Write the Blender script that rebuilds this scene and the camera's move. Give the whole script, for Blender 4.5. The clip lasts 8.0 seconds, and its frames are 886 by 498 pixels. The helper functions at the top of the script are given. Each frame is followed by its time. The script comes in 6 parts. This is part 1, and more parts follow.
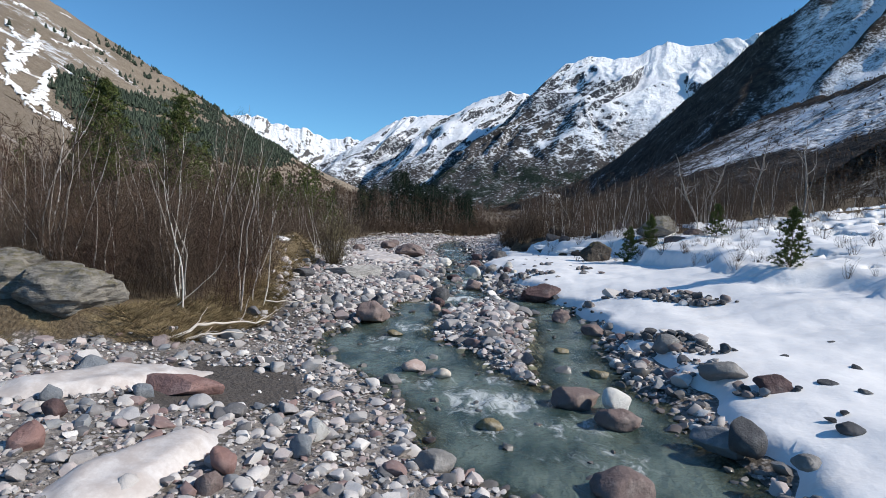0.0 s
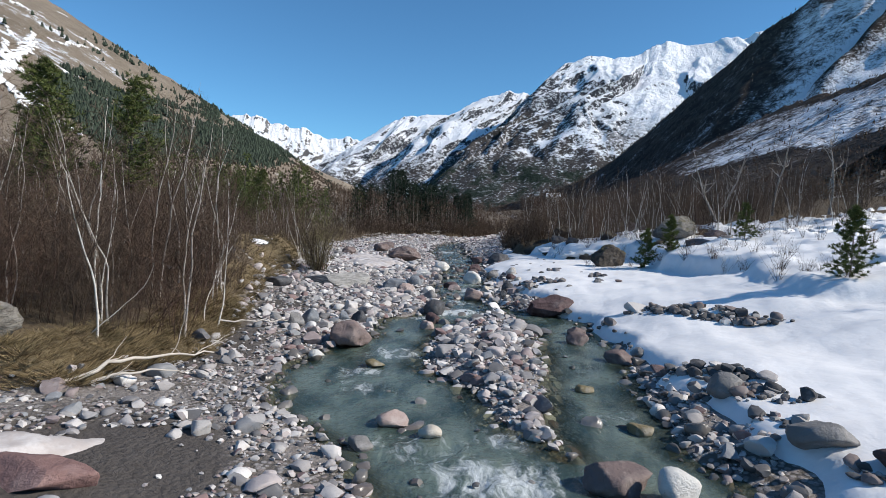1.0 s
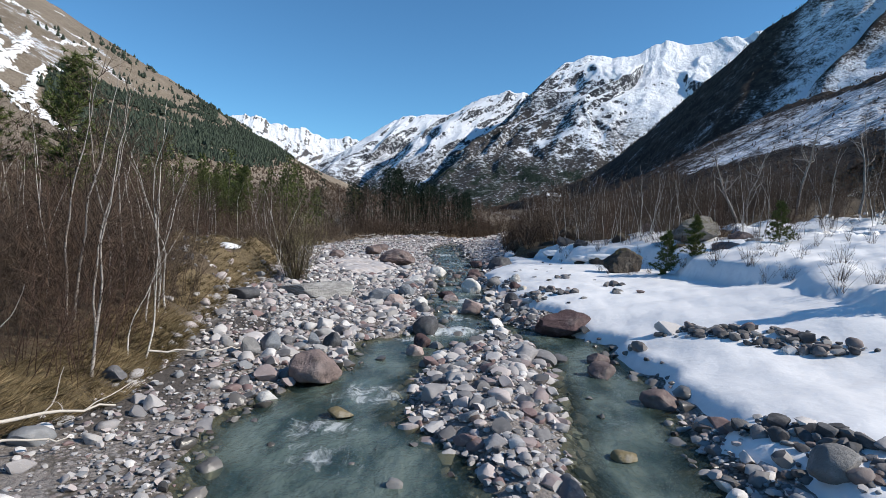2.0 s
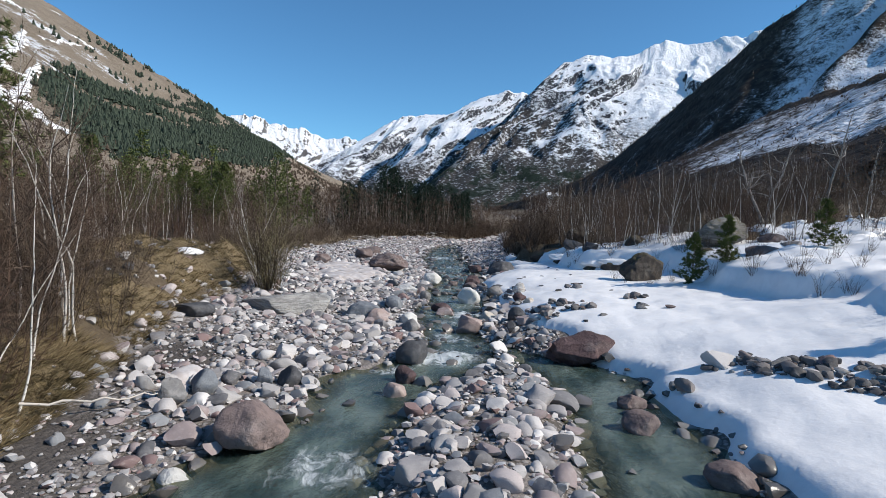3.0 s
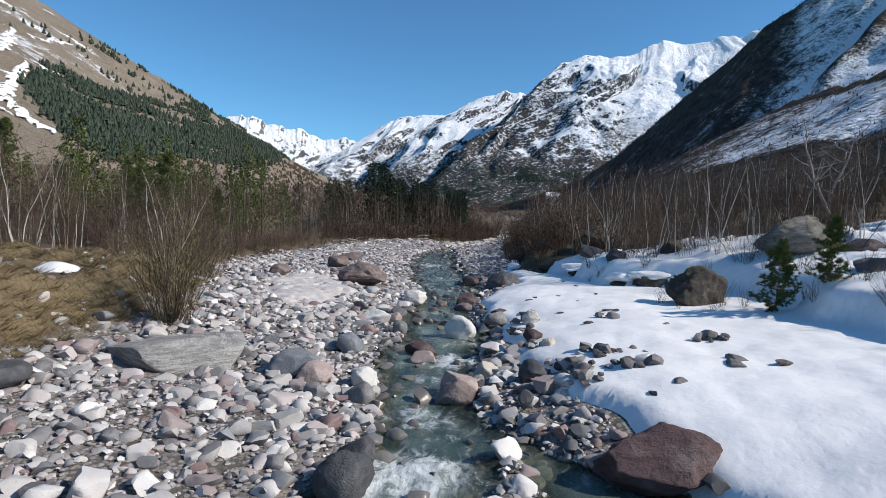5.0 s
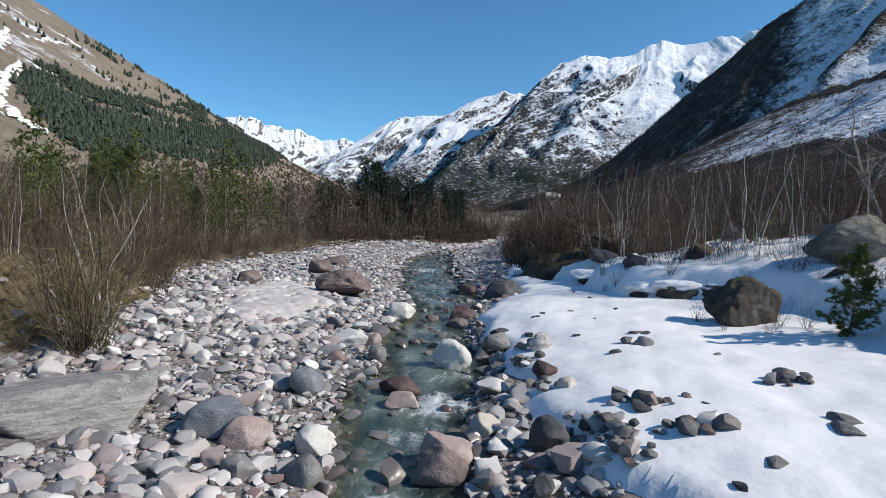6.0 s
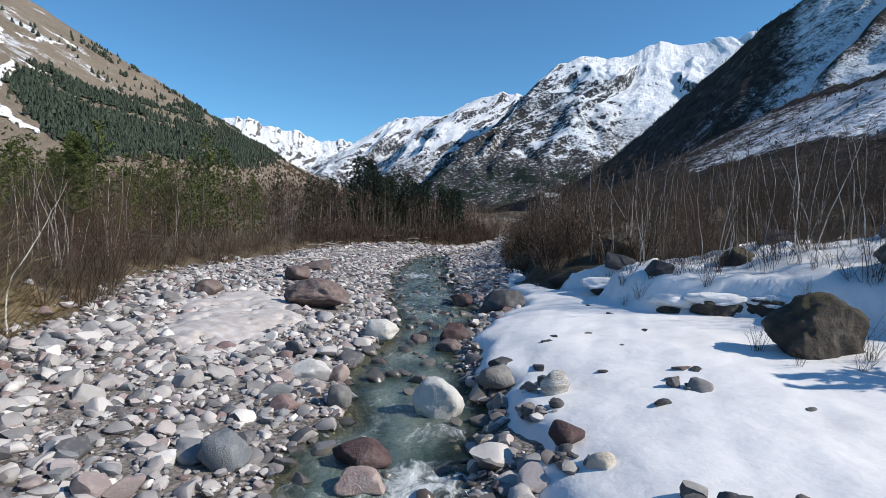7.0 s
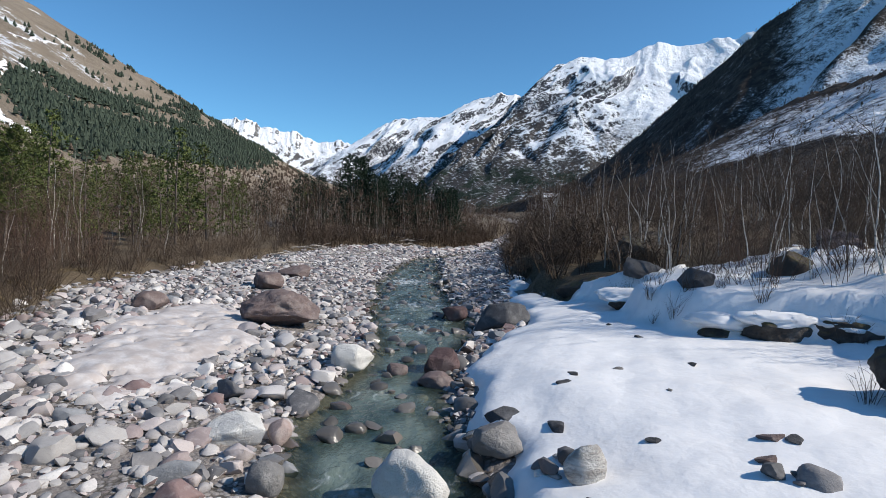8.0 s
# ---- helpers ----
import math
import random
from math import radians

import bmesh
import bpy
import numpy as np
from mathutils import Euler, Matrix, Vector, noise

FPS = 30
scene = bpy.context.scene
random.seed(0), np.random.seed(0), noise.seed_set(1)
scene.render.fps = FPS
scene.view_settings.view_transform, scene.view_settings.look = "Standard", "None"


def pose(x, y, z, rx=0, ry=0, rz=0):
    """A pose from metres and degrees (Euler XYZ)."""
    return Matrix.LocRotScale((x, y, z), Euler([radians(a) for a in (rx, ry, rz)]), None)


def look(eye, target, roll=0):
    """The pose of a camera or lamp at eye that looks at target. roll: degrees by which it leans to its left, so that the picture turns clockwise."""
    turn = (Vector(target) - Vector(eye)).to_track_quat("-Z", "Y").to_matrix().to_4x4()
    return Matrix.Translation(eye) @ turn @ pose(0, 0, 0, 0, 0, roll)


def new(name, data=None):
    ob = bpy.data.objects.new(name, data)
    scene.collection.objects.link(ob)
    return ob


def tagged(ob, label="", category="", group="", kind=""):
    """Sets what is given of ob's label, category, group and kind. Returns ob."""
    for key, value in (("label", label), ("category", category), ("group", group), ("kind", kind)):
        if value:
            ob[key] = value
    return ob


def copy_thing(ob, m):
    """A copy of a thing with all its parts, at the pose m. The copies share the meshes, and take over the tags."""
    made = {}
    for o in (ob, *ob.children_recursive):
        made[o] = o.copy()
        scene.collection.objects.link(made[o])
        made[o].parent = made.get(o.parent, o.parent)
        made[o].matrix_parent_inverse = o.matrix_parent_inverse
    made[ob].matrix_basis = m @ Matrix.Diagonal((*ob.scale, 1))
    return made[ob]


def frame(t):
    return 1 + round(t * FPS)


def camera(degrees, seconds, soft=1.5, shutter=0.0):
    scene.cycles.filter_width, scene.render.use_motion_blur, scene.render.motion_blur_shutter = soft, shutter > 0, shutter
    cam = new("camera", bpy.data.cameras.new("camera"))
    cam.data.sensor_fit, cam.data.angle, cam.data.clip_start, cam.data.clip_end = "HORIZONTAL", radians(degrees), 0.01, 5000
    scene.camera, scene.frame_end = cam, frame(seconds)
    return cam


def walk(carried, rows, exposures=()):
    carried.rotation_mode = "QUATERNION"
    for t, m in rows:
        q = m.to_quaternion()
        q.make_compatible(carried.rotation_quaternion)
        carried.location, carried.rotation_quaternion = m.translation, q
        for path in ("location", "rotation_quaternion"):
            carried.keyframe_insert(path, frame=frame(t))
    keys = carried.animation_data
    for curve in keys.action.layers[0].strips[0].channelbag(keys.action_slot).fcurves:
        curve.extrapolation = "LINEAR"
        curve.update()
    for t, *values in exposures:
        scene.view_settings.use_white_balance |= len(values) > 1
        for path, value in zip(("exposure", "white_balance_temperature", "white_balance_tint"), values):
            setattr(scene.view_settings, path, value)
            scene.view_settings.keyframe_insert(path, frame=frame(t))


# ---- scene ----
# ---- camera ----
cam = camera(75, 8.0, soft=0.6)
PATH = [
    (0.0, pose(0.000, 0.000, 4.500, 86.706, -2.000, 4.461)),
    (0.5, pose(-0.043, 2.070, 4.531, 86.690, -1.965, 4.452)),
    (1.0, pose(-0.081, 4.144, 4.558, 86.678, -1.930, 4.437)),
    (1.5, pose(-0.113, 6.222, 4.580, 86.671, -1.894, 4.417)),
    (2.0, pose(-0.139, 8.304, 4.599, 86.669, -1.859, 4.393)),
    (2.5, pose(-0.159, 10.390, 4.613, 86.671, -1.824, 4.363)),
    (3.0, pose(-0.174, 12.480, 4.623, 86.678, -1.789, 4.329)),
    (3.5, pose(-0.183, 14.574, 4.630, 86.689, -1.754, 4.289)),
    (4.0, pose(-0.186, 16.672, 4.632, 86.705, -1.719, 4.245)),
    (4.5, pose(-0.183, 18.774, 4.630, 86.726, -1.683, 4.195)),
    (5.0, pose(-0.174, 20.880, 4.623, 86.751, -1.648, 4.141)),
    (5.5, pose(-0.159, 22.990, 4.613, 86.781, -1.613, 4.081)),
    (6.0, pose(-0.139, 25.104, 4.599, 86.815, -1.578, 4.017)),
    (6.5, pose(-0.113, 27.222, 4.580, 86.854, -1.543, 3.948)),
    (7.0, pose(-0.081, 29.344, 4.558, 86.897, -1.508, 3.874)),
    (7.5, pose(-0.043, 31.470, 4.531, 86.945, -1.472, 3.794)),
    (8.0, pose(0.000, 33.600, 4.500, 86.997, -1.437, 3.710)),
]
walk(cam, PATH)

# ---- world and sun ----
SUN_EL, SUN_AZ = 36.0, 98.0  # azimuth clockwise from straight up the valley
world = bpy.data.worlds.new("sky")
world.use_nodes = True
scene.world = world
wn = world.node_tree
sky = wn.nodes.new("ShaderNodeTexSky")
sky.sky_type = "NISHITA"
sky.sun_disc = False
sky.sun_elevation, sky.sun_rotation = radians(SUN_EL), radians(SUN_AZ)
sky.altitude, sky.air_density, sky.dust_density, sky.ozone_density = 1800, 1.0, 0.2, 1.6
tint = wn.nodes.new("ShaderNodeMix")
tint.data_type, tint.blend_type = "RGBA", "MULTIPLY"
tint.inputs[0].default_value = 1.0
tint.inputs[7].default_value = (0.56, 0.985, 1.20, 1)
wn.links.new(sky.outputs[0], tint.inputs[6])
wn.links.new(tint.outputs[2], wn.nodes["Background"].inputs[0])
wn.nodes["Background"].inputs[1].default_value = 0.122
sun = new("sun", bpy.data.lights.new("sun", "SUN"))
sun.data.energy, sun.data.angle, sun.data.color = 5.0, radians(0.53), (1.0, 0.928, 0.828)
sd = Vector((math.sin(radians(SUN_AZ)) * math.cos(radians(SUN_EL)), math.cos(radians(SUN_AZ)) * math.cos(radians(SUN_EL)), math.sin(radians(SUN_EL))))
sun.matrix_world = look((sd * 50)[:], (0, 0, 0))


# ---- material tools ----
class Nodes:
    def __init__(self, name):
        self.mat = bpy.data.materials.new(name)
        self.mat.use_nodes = True
        self.nt = self.mat.node_tree
        self.bsdf = self.nt.nodes["Principled BSDF"]
        self.out = self.nt.nodes["Material Output"]

    def put(self, socket, value):
        if isinstance(value, bpy.types.NodeSocket):
            self.nt.links.new(value, socket)
        elif isinstance(value, tuple) and len(value) == 3 and socket.type == "RGBA":
            socket.default_value = (*value, 1)
        else:
            socket.default_value = value

    def node(self, kind, **sockets):
        n = self.nt.nodes.new(kind)
        for key, value in sockets.items():
            self.put(n.inputs[key], value)
        return n

    def coord(self, which="Object"):
        return self.nt.nodes.new("ShaderNodeTexCoord").outputs[which]

    def stretch(self, vec, s):
        n = self.nt.nodes.new("ShaderNodeMapping")
        self.put(n.inputs["Vector"], vec)
        n.inputs["Scale"].default_value = s
        return n.outputs[0]

    def noise(self, vec, scale, detail=4.0, rough=0.55):
        return self.node("ShaderNodeTexNoise", Vector=vec, Scale=scale, Detail=detail, Roughness=rough).outputs["Fac"]

    def cells(self, vec, scale, feature="F1"):
        n = self.nt.nodes.new("ShaderNodeTexVoronoi")
        n.feature = feature
        self.put(n.inputs["Vector"], vec)
        n.inputs["Scale"].default_value = scale
        return n

    def math(self, op, a, b=0.0, c=0.0):
        n = self.nt.nodes.new("ShaderNodeMath")
        n.operation = op
        for i, v in enumerate((a, b, c)):
            self.put(n.inputs[i], v)
        return n.outputs[0]

    def step(self, v, lo, hi, a=0.0, b=1.0):
        n = self.nt.nodes.new("ShaderNodeMapRange")
        n.interpolation_type = "SMOOTHSTEP"
        for i, x in enumerate((v, lo, hi, a, b)):
            self.put(n.inputs[i], x)
        return n.outputs[0]

    def mix(self, f, a, b):
        n = self.nt.nodes.new("ShaderNodeMix")
        n.data_type = "RGBA"
        self.put(n.inputs[0], f)
        self.put(n.inputs[6], a)
        self.put(n.inputs[7], b)
        return n.outputs[2]

    def ramp(self, f, stops, constant=False):
        n = self.nt.nodes.new("ShaderNodeValToRGB")
        self.put(n.inputs[0], f)
        cr = n.color_ramp
        cr.interpolation = "CONSTANT" if constant else "LINEAR"
        while len(cr.elements) < len(stops):
            cr.elements.new(0.5)
        for e, (p, c) in zip(cr.elements, stops):
            e.position, e.color = p, (*c, 1)
        return n.outputs[0]

    def attr(self, name):
        n = self.nt.nodes.new("ShaderNodeAttribute")
        n.attribute_name = name
        return n

    def geo(self, which):
        return self.nt.nodes.new("ShaderNodeNewGeometry").outputs[which]

    def split(self, vec):
        n = self.nt.nodes.new("ShaderNodeSeparateXYZ")
        self.put(n.inputs[0], vec)
        return n.outputs

    def bump(self, h, dist, strength=1.0):
        n = self.node("ShaderNodeBump", Height=h, Strength=strength, Distance=dist)
        return n.outputs[0]

    def done(self, color, rough=0.8, normal=None, spec=0.3):
        self.put(self.bsdf.inputs["Base Color"], color)
        self.put(self.bsdf.inputs["Roughness"], rough)
        self.bsdf.inputs["Specular IOR Level"].default_value = spec
        if normal is not None:
            self.put(self.bsdf.inputs["Normal"], normal)
        return self.mat


STONE_RAMP = [(0.0, (0.46, 0.435, 0.42)), (0.13, (0.56, 0.53, 0.51)), (0.25, (0.34, 0.32, 0.315)), (0.37, (0.205, 0.198, 0.20)),
              (0.46, (0.47, 0.415, 0.40)), (0.58, (0.30, 0.245, 0.238)), (0.67, (0.13, 0.128, 0.133)), (0.73, (0.66, 0.635, 0.61)),
              (0.80, (0.225, 0.155, 0.147)), (0.85, (0.245, 0.252, 0.262)), (0.92, (0.40, 0.38, 0.365))]
DARK_RAMP = [(0.0, (0.11, 0.108, 0.11)), (0.3, (0.17, 0.155, 0.15)), (0.5, (0.075, 0.073, 0.075)), (0.72, (0.20, 0.165, 0.155)), (0.84, (0.33, 0.315, 0.30)), (0.93, (0.10, 0.075, 0.07))]


def stone_material(name, source, wet=False, shades=STONE_RAMP):
    """Mixed river stone; source tells where the random number of a stone comes from."""
    m = Nodes(name)
    if source == "object":
        r = m.nt.nodes.new("ShaderNodeObjectInfo").outputs["Random"]
    else:
        r = m.geo("Random Per Island")
    p = m.coord()
    base = m.ramp(r, shades, True)
    speck = m.noise(p, 38, 5, 0.7)
    blot = m.noise(p, 5, 3)
    c = m.mix(m.step(speck, 0.46, 0.72, 0.0, 0.45), base, m.mix(0.5, base, (0.13, 0.12, 0.115)))
    c = m.mix(m.step(blot, 0.48, 0.74, 0.0, 0.35), c, m.mix(0.5, c, (0.60, 0.575, 0.54)))
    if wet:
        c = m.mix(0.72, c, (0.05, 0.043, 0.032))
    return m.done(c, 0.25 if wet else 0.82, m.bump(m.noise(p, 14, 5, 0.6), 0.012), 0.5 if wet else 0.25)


def rock_material(name, col, vein, bands=0.0, grain=16.0, dark=(0.09, 0.08, 0.075), moss=0.0):
    """One boulder's rock: base colour, lighter veins or blotches, darker pits, and a layered look where bands is set."""
    m = Nodes(name)
    p = m.coord()
    if bands:
        q = m.stretch(p, (1, 1, bands))
        layer = m.noise(q, 2.2, 6, 0.65)
        c = m.mix(m.step(layer, 0.38, 0.62), col, vein)
        h = m.math("ADD", m.math("MULTIPLY", layer, 1.4), m.noise(p, grain, 6, 0.7))
    else:
        blot = m.noise(p, 3.1, 5, 0.65)
        c = m.mix(m.step(blot, 0.48, 0.66), col, vein)
        h = m.math("ADD", m.noise(p, 4.0, 6, 0.65), m.math("MULTIPLY", m.noise(p, grain, 5, 0.7), 0.5))
    pit = m.noise(p, grain, 4, 0.75)
    c = m.mix(m.step(pit, 0.56, 0.72, 0.0, 0.8), c, dark)
    c = m.mix(m.step(m.noise(p, 0.9, 3), 0.55, 0.75, 0.0, 0.35), c, m.mix(0.5, c, (0.5, 0.48, 0.44)))
    if moss:
        up = m.split(m.geo("Normal"))[2]
        f = m.math("MULTIPLY", m.step(up, 0.3, 0.8), m.step(m.noise(p, 3.5, 4), 0.42, 0.6, 0, moss))
        c = m.mix(f, c, (0.10, 0.085, 0.03))
    return m.done(c, 0.85, m.bump(h, 0.06), 0.2)


M_STONE = stone_material("river_stone", "island")
M_STONE_OB = stone_material("river_stone_single", "object")
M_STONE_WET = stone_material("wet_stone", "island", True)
M_STONE_DARK = stone_material("dark_angular_stone", "island", False, DARK_RAMP)
M_ROCK = {
    "red": rock_material("red_andesite", (0.098, 0.064, 0.064), (0.15, 0.10, 0.097)),
    "granite": rock_material("pink_granite", (0.235, 0.18, 0.165), (0.165, 0.128, 0.118), grain=9, dark=(0.13, 0.10, 0.09)),
    "pink": rock_material("pink_rock", (0.40, 0.31, 0.28), (0.48, 0.40, 0.37), grain=24, dark=(0.24, 0.18, 0.17)),
    "brown": rock_material("brown_rock", (0.165, 0.125, 0.118), (0.23, 0.185, 0.17), grain=10),
    "dark": rock_material("dark_basalt", (0.085, 0.085, 0.09), (0.13, 0.13, 0.135), grain=26, dark=(0.045, 0.045, 0.048)),
    "blue": rock_material("blue_grey_rock", (0.20, 0.215, 0.235), (0.27, 0.285, 0.30), grain=30, dark=(0.12, 0.13, 0.14)),
    "grey": rock_material("grey_rock", (0.21, 0.203, 0.197), (0.30, 0.288, 0.277), grain=20, dark=(0.15, 0.145, 0.14)),
    "white": rock_material("white_granite", (0.66, 0.64, 0.60), (0.72, 0.70, 0.66), grain=30, dark=(0.42, 0.40, 0.37)),
    "cream": rock_material("cream_rock", (0.55, 0.49, 0.41), (0.62, 0.57, 0.50), grain=18, dark=(0.30, 0.26, 0.21)),
    "rose": rock_material("rose_rock", (0.24, 0.145, 0.13), (0.31, 0.20, 0.18), grain=12, dark=(0.14, 0.085, 0.078)),
    "slab": rock_material("grey_schist", (0.25, 0.24, 0.225), (0.42, 0.405, 0.38), bands=7.0, grain=12, dark=(0.16, 0.15, 0.14)),
    "ledge": rock_material("layered_gneiss", (0.27, 0.25, 0.22), (0.16, 0.15, 0.133), bands=5.0, grain=10, moss=0.6),
    "striped": rock_material("striped_white_rock", (0.66, 0.64, 0.60), (0.36, 0.33, 0.30), bands=4.0, grain=14, dark=(0.30, 0.27, 0.24)),
    "ochre": rock_material("yellow_stained_rock", (0.21, 0.17, 0.095), (0.34, 0.305, 0.24), grain=14, dark=(0.12, 0.09, 0.05)),
    "mossy": rock_material("mossy_dark_rock", (0.060, 0.052, 0.046), (0.10, 0.088, 0.074), moss=0.6),
}


def snow_material(name, dirt, blue=0.0):
    m = Nodes(name)
    p = m.coord()
    soft, mid, fine = m.noise(p, 0.5, 4), m.noise(p, 2.6, 4), m.noise(p, 14, 5, 0.65)
    c = m.mix(m.step(mid, 0.35, 0.7), (0.845, 0.838, 0.832), (0.80, 0.798, 0.80))
    c = m.mix(m.step(m.noise(p, 0.32, 5, 0.62), 0.52, 0.75, 0.0, dirt), c, (0.52, 0.46, 0.41))
    c = m.mix(m.step(m.noise(p, 60, 2), 0.72, 0.80, 0.0, 0.5 * dirt), c, (0.16, 0.13, 0.10))
    if dirt > 0.5:
        c = m.mix(m.step(m.math("ADD", mid, m.math("MULTIPLY", fine, 0.4)), 0.40, 0.90, 0.50, 0.92), c, (0.44, 0.385, 0.355))
    h = m.math("ADD", m.math("MULTIPLY", soft, 2.2), m.math("ADD", m.math("MULTIPLY", mid, 0.9), m.math("MULTIPLY", fine, 0.14)))
    return m.done(c, 0.6, m.bump(h, 0.10, 0.30), 0.25)


M_SNOW = snow_material("old_spring_snow", 0.18)
M_SNOW_DIRTY = snow_material("dirty_old_snow", 0.75)


def ground_material():
    """Gravel bed, dead grass and leaf litter, mixed by the ground's own zones."""
    m = Nodes("valley_ground")
    p = m.coord()
    peb = m.cells(p, 9.0)
    small = m.cells(p, 26.0)
    g = m.ramp(peb.outputs["Color"], [(0.0, (0.23, 0.21, 0.20)), (0.35, (0.36, 0.335, 0.32)), (0.6, (0.25, 0.205, 0.19)), (0.8, (0.45, 0.42, 0.395)), (1.0, (0.16, 0.155, 0.155))])
    # darker around each pebble: shade of the gaps painted into the gravel
    g = m.mix(m.step(peb.outputs["Distance"], 0.35, 0.6), g, (0.13, 0.115, 0.10))
    g2 = m.ramp(small.outputs["Color"], [(0.0, (0.17, 0.15, 0.14)), (0.5, (0.30, 0.275, 0.255)), (1.0, (0.21, 0.175, 0.16))])
    g = m.mix(m.step(m.noise(p, 0.8, 4), 0.45, 0.6), g, g2)
    silt = m.mix(m.noise(p, 3, 5), (0.075, 0.065, 0.058), (0.13, 0.115, 0.105))
    litter = m.ramp(m.noise(p, 9, 6, 0.7), [(0.25, (0.045, 0.034, 0.024)), (0.5, (0.12, 0.090, 0.058)), (0.75, (0.20, 0.16, 0.11))])
    grass = m.ramp(m.noise(m.stretch(p, (1, 1, 0.35)), 12, 6, 0.7), [(0.25, (0.085, 0.062, 0.035)), (0.5, (0.185, 0.14, 0.08)), (0.78, (0.30, 0.24, 0.15))])
    z = m.attr("zone")
    r = m.split(z.outputs["Vector"])
    wob = m.math("MULTIPLY", m.math("SUBTRACT", m.noise(p, 1.6, 5), 0.5), 0.7)
    c = m.mix(m.step(m.math("ADD", r[2], wob), 0.4, 0.7), g, silt)
    c = m.mix(m.step(m.math("ADD", r[0], wob), 0.35, 0.65), c, litter)
    c = m.mix(m.step(m.math("ADD", r[1], wob), 0.35, 0.65), c, grass)
    h = m.math("ADD", m.math("MULTIPLY", peb.outputs["Distance"], -0.8), m.noise(p, 18, 5, 0.7))
    return m.done(c, 0.9, m.bump(h, 0.05), 0.2)


M_GROUND = ground_material()


def water_material():
    """Milky blue-green melt water, part clear over the bed, with broken white water in the rapids."""
    m = Nodes("melt_water")
    p = m.coord()
    flow = m.stretch(p, (1.0, 0.65, 1.0))
    rip = m.noise(flow, 5.5, 5, 0.6)
    chop = m.noise(flow, 17, 4, 0.6)
    foam = m.attr("foam").outputs["Fac"]
    warp = m.nt.nodes.new("ShaderNodeTexNoise")
    m.put(warp.inputs["Vector"], p)
    warp.inputs["Scale"].default_value, warp.inputs["Detail"].default_value = 1.3, 2.0
    bent = m.nt.nodes.new("ShaderNodeVectorMath")
    bent.operation = "MULTIPLY_ADD"
    m.put(bent.inputs[0], warp.outputs["Color"])
    bent.inputs[1].default_value = (0.9, 0.9, 0.0)
    m.put(bent.inputs[2], m.stretch(p, (1.0, 0.45, 1.0)))
    streak = m.noise(bent.outputs[0], 2.4, 3, 0.55)
    crest = m.math("SUBTRACT", 1.0, m.math("MULTIPLY", m.math("ABSOLUTE", m.math("SUBTRACT", streak, 0.5)), 7.0))
    lace = m.noise(bent.outputs[0], 3.6, 7, 0.68)
    f = m.math("ADD", m.math("MULTIPLY", crest, 0.08), m.math("ADD", m.math("MULTIPLY", lace, 1.05), m.math("MULTIPLY", foam, 0.66)))
    f = m.math("MULTIPLY", m.step(f, 0.92, 1.26, 0.0, 0.9), m.step(foam, 0.10, 0.42))
    depth = m.attr("deep").outputs["Fac"]
    teal = m.mix(m.step(m.noise(m.stretch(p, (1.0, 0.5, 1.0)), 0.9, 5), 0.35, 0.65), (0.038, 0.066, 0.060), (0.160, 0.205, 0.176))
    m.put(m.bsdf.inputs["Base Color"], m.mix(f, teal, (0.72, 0.76, 0.77)))
    m.put(m.bsdf.inputs["Roughness"], m.step(f, 0.0, 1.0, 0.07, 0.6))
    m.bsdf.inputs["IOR"].default_value = 1.33
    h = m.math("ADD", rip, m.math("MULTIPLY", chop, 0.14))
    m.put(m.bsdf.inputs["Normal"], m.bump(h, 0.07))
    clear = m.nt.nodes.new("ShaderNodeBsdfTransparent")
    clear.inputs[0].default_value = (0.66, 0.66, 0.54, 1)
    mx = m.nt.nodes.new("ShaderNodeMixShader")
    m.put(mx.inputs[0], m.math("MAXIMUM", m.step(m.math("ADD", depth, m.math("MULTIPLY", m.math("SUBTRACT", m.noise(p, 0.7, 3), 0.5), 0.9)), 0.0, 1.0, 0.26, 0.84), f))
    m.nt.links.new(clear.outputs[0], mx.inputs[1])
    m.nt.links.new(m.bsdf.outputs[0], mx.inputs[2])
    m.nt.links.new(mx.outputs[0], m.out.inputs[0])
    return m.mat


M_WATER = water_material()


def bark_material(name, pale, dark, amount):
    m = Nodes(name)
    p = m.coord()
    marks = m.noise(m.stretch(p, (6, 6, 22)), 1.0, 4, 0.7)
    c = m.mix(m.step(marks, amount, amount + 0.12), pale, dark)
    c = m.mix(m.step(m.noise(p, 1.4, 3), 0.5, 0.7, 0.0, 0.5), c, m.mix(0.5, c, dark))
    return m.done(c, 0.8, m.bump(marks, 0.01), 0.2)


M_BIRCH = bark_material("birch_bark", (0.66, 0.625, 0.57), (0.10, 0.085, 0.075), 0.54)
# birch bark toned down: the shade within the wood is put into its colour
M_BIRCH_FAR = bark_material("shaded_birch_bark", (0.41, 0.37, 0.33), (0.10, 0.08, 0.068), 0.52)
M_BARK = bark_material("grey_brown_bark", (0.20, 0.165, 0.135), (0.075, 0.060, 0.050), 0.50)
M_DEADWOOD = bark_material("bleached_wood", (0.55, 0.50, 0.44), (0.25, 0.21, 0.17), 0.58)
M_DARKWOOD = bark_material("dark_wood", (0.12, 0.10, 0.085), (0.05, 0.04, 0.035), 0.52)


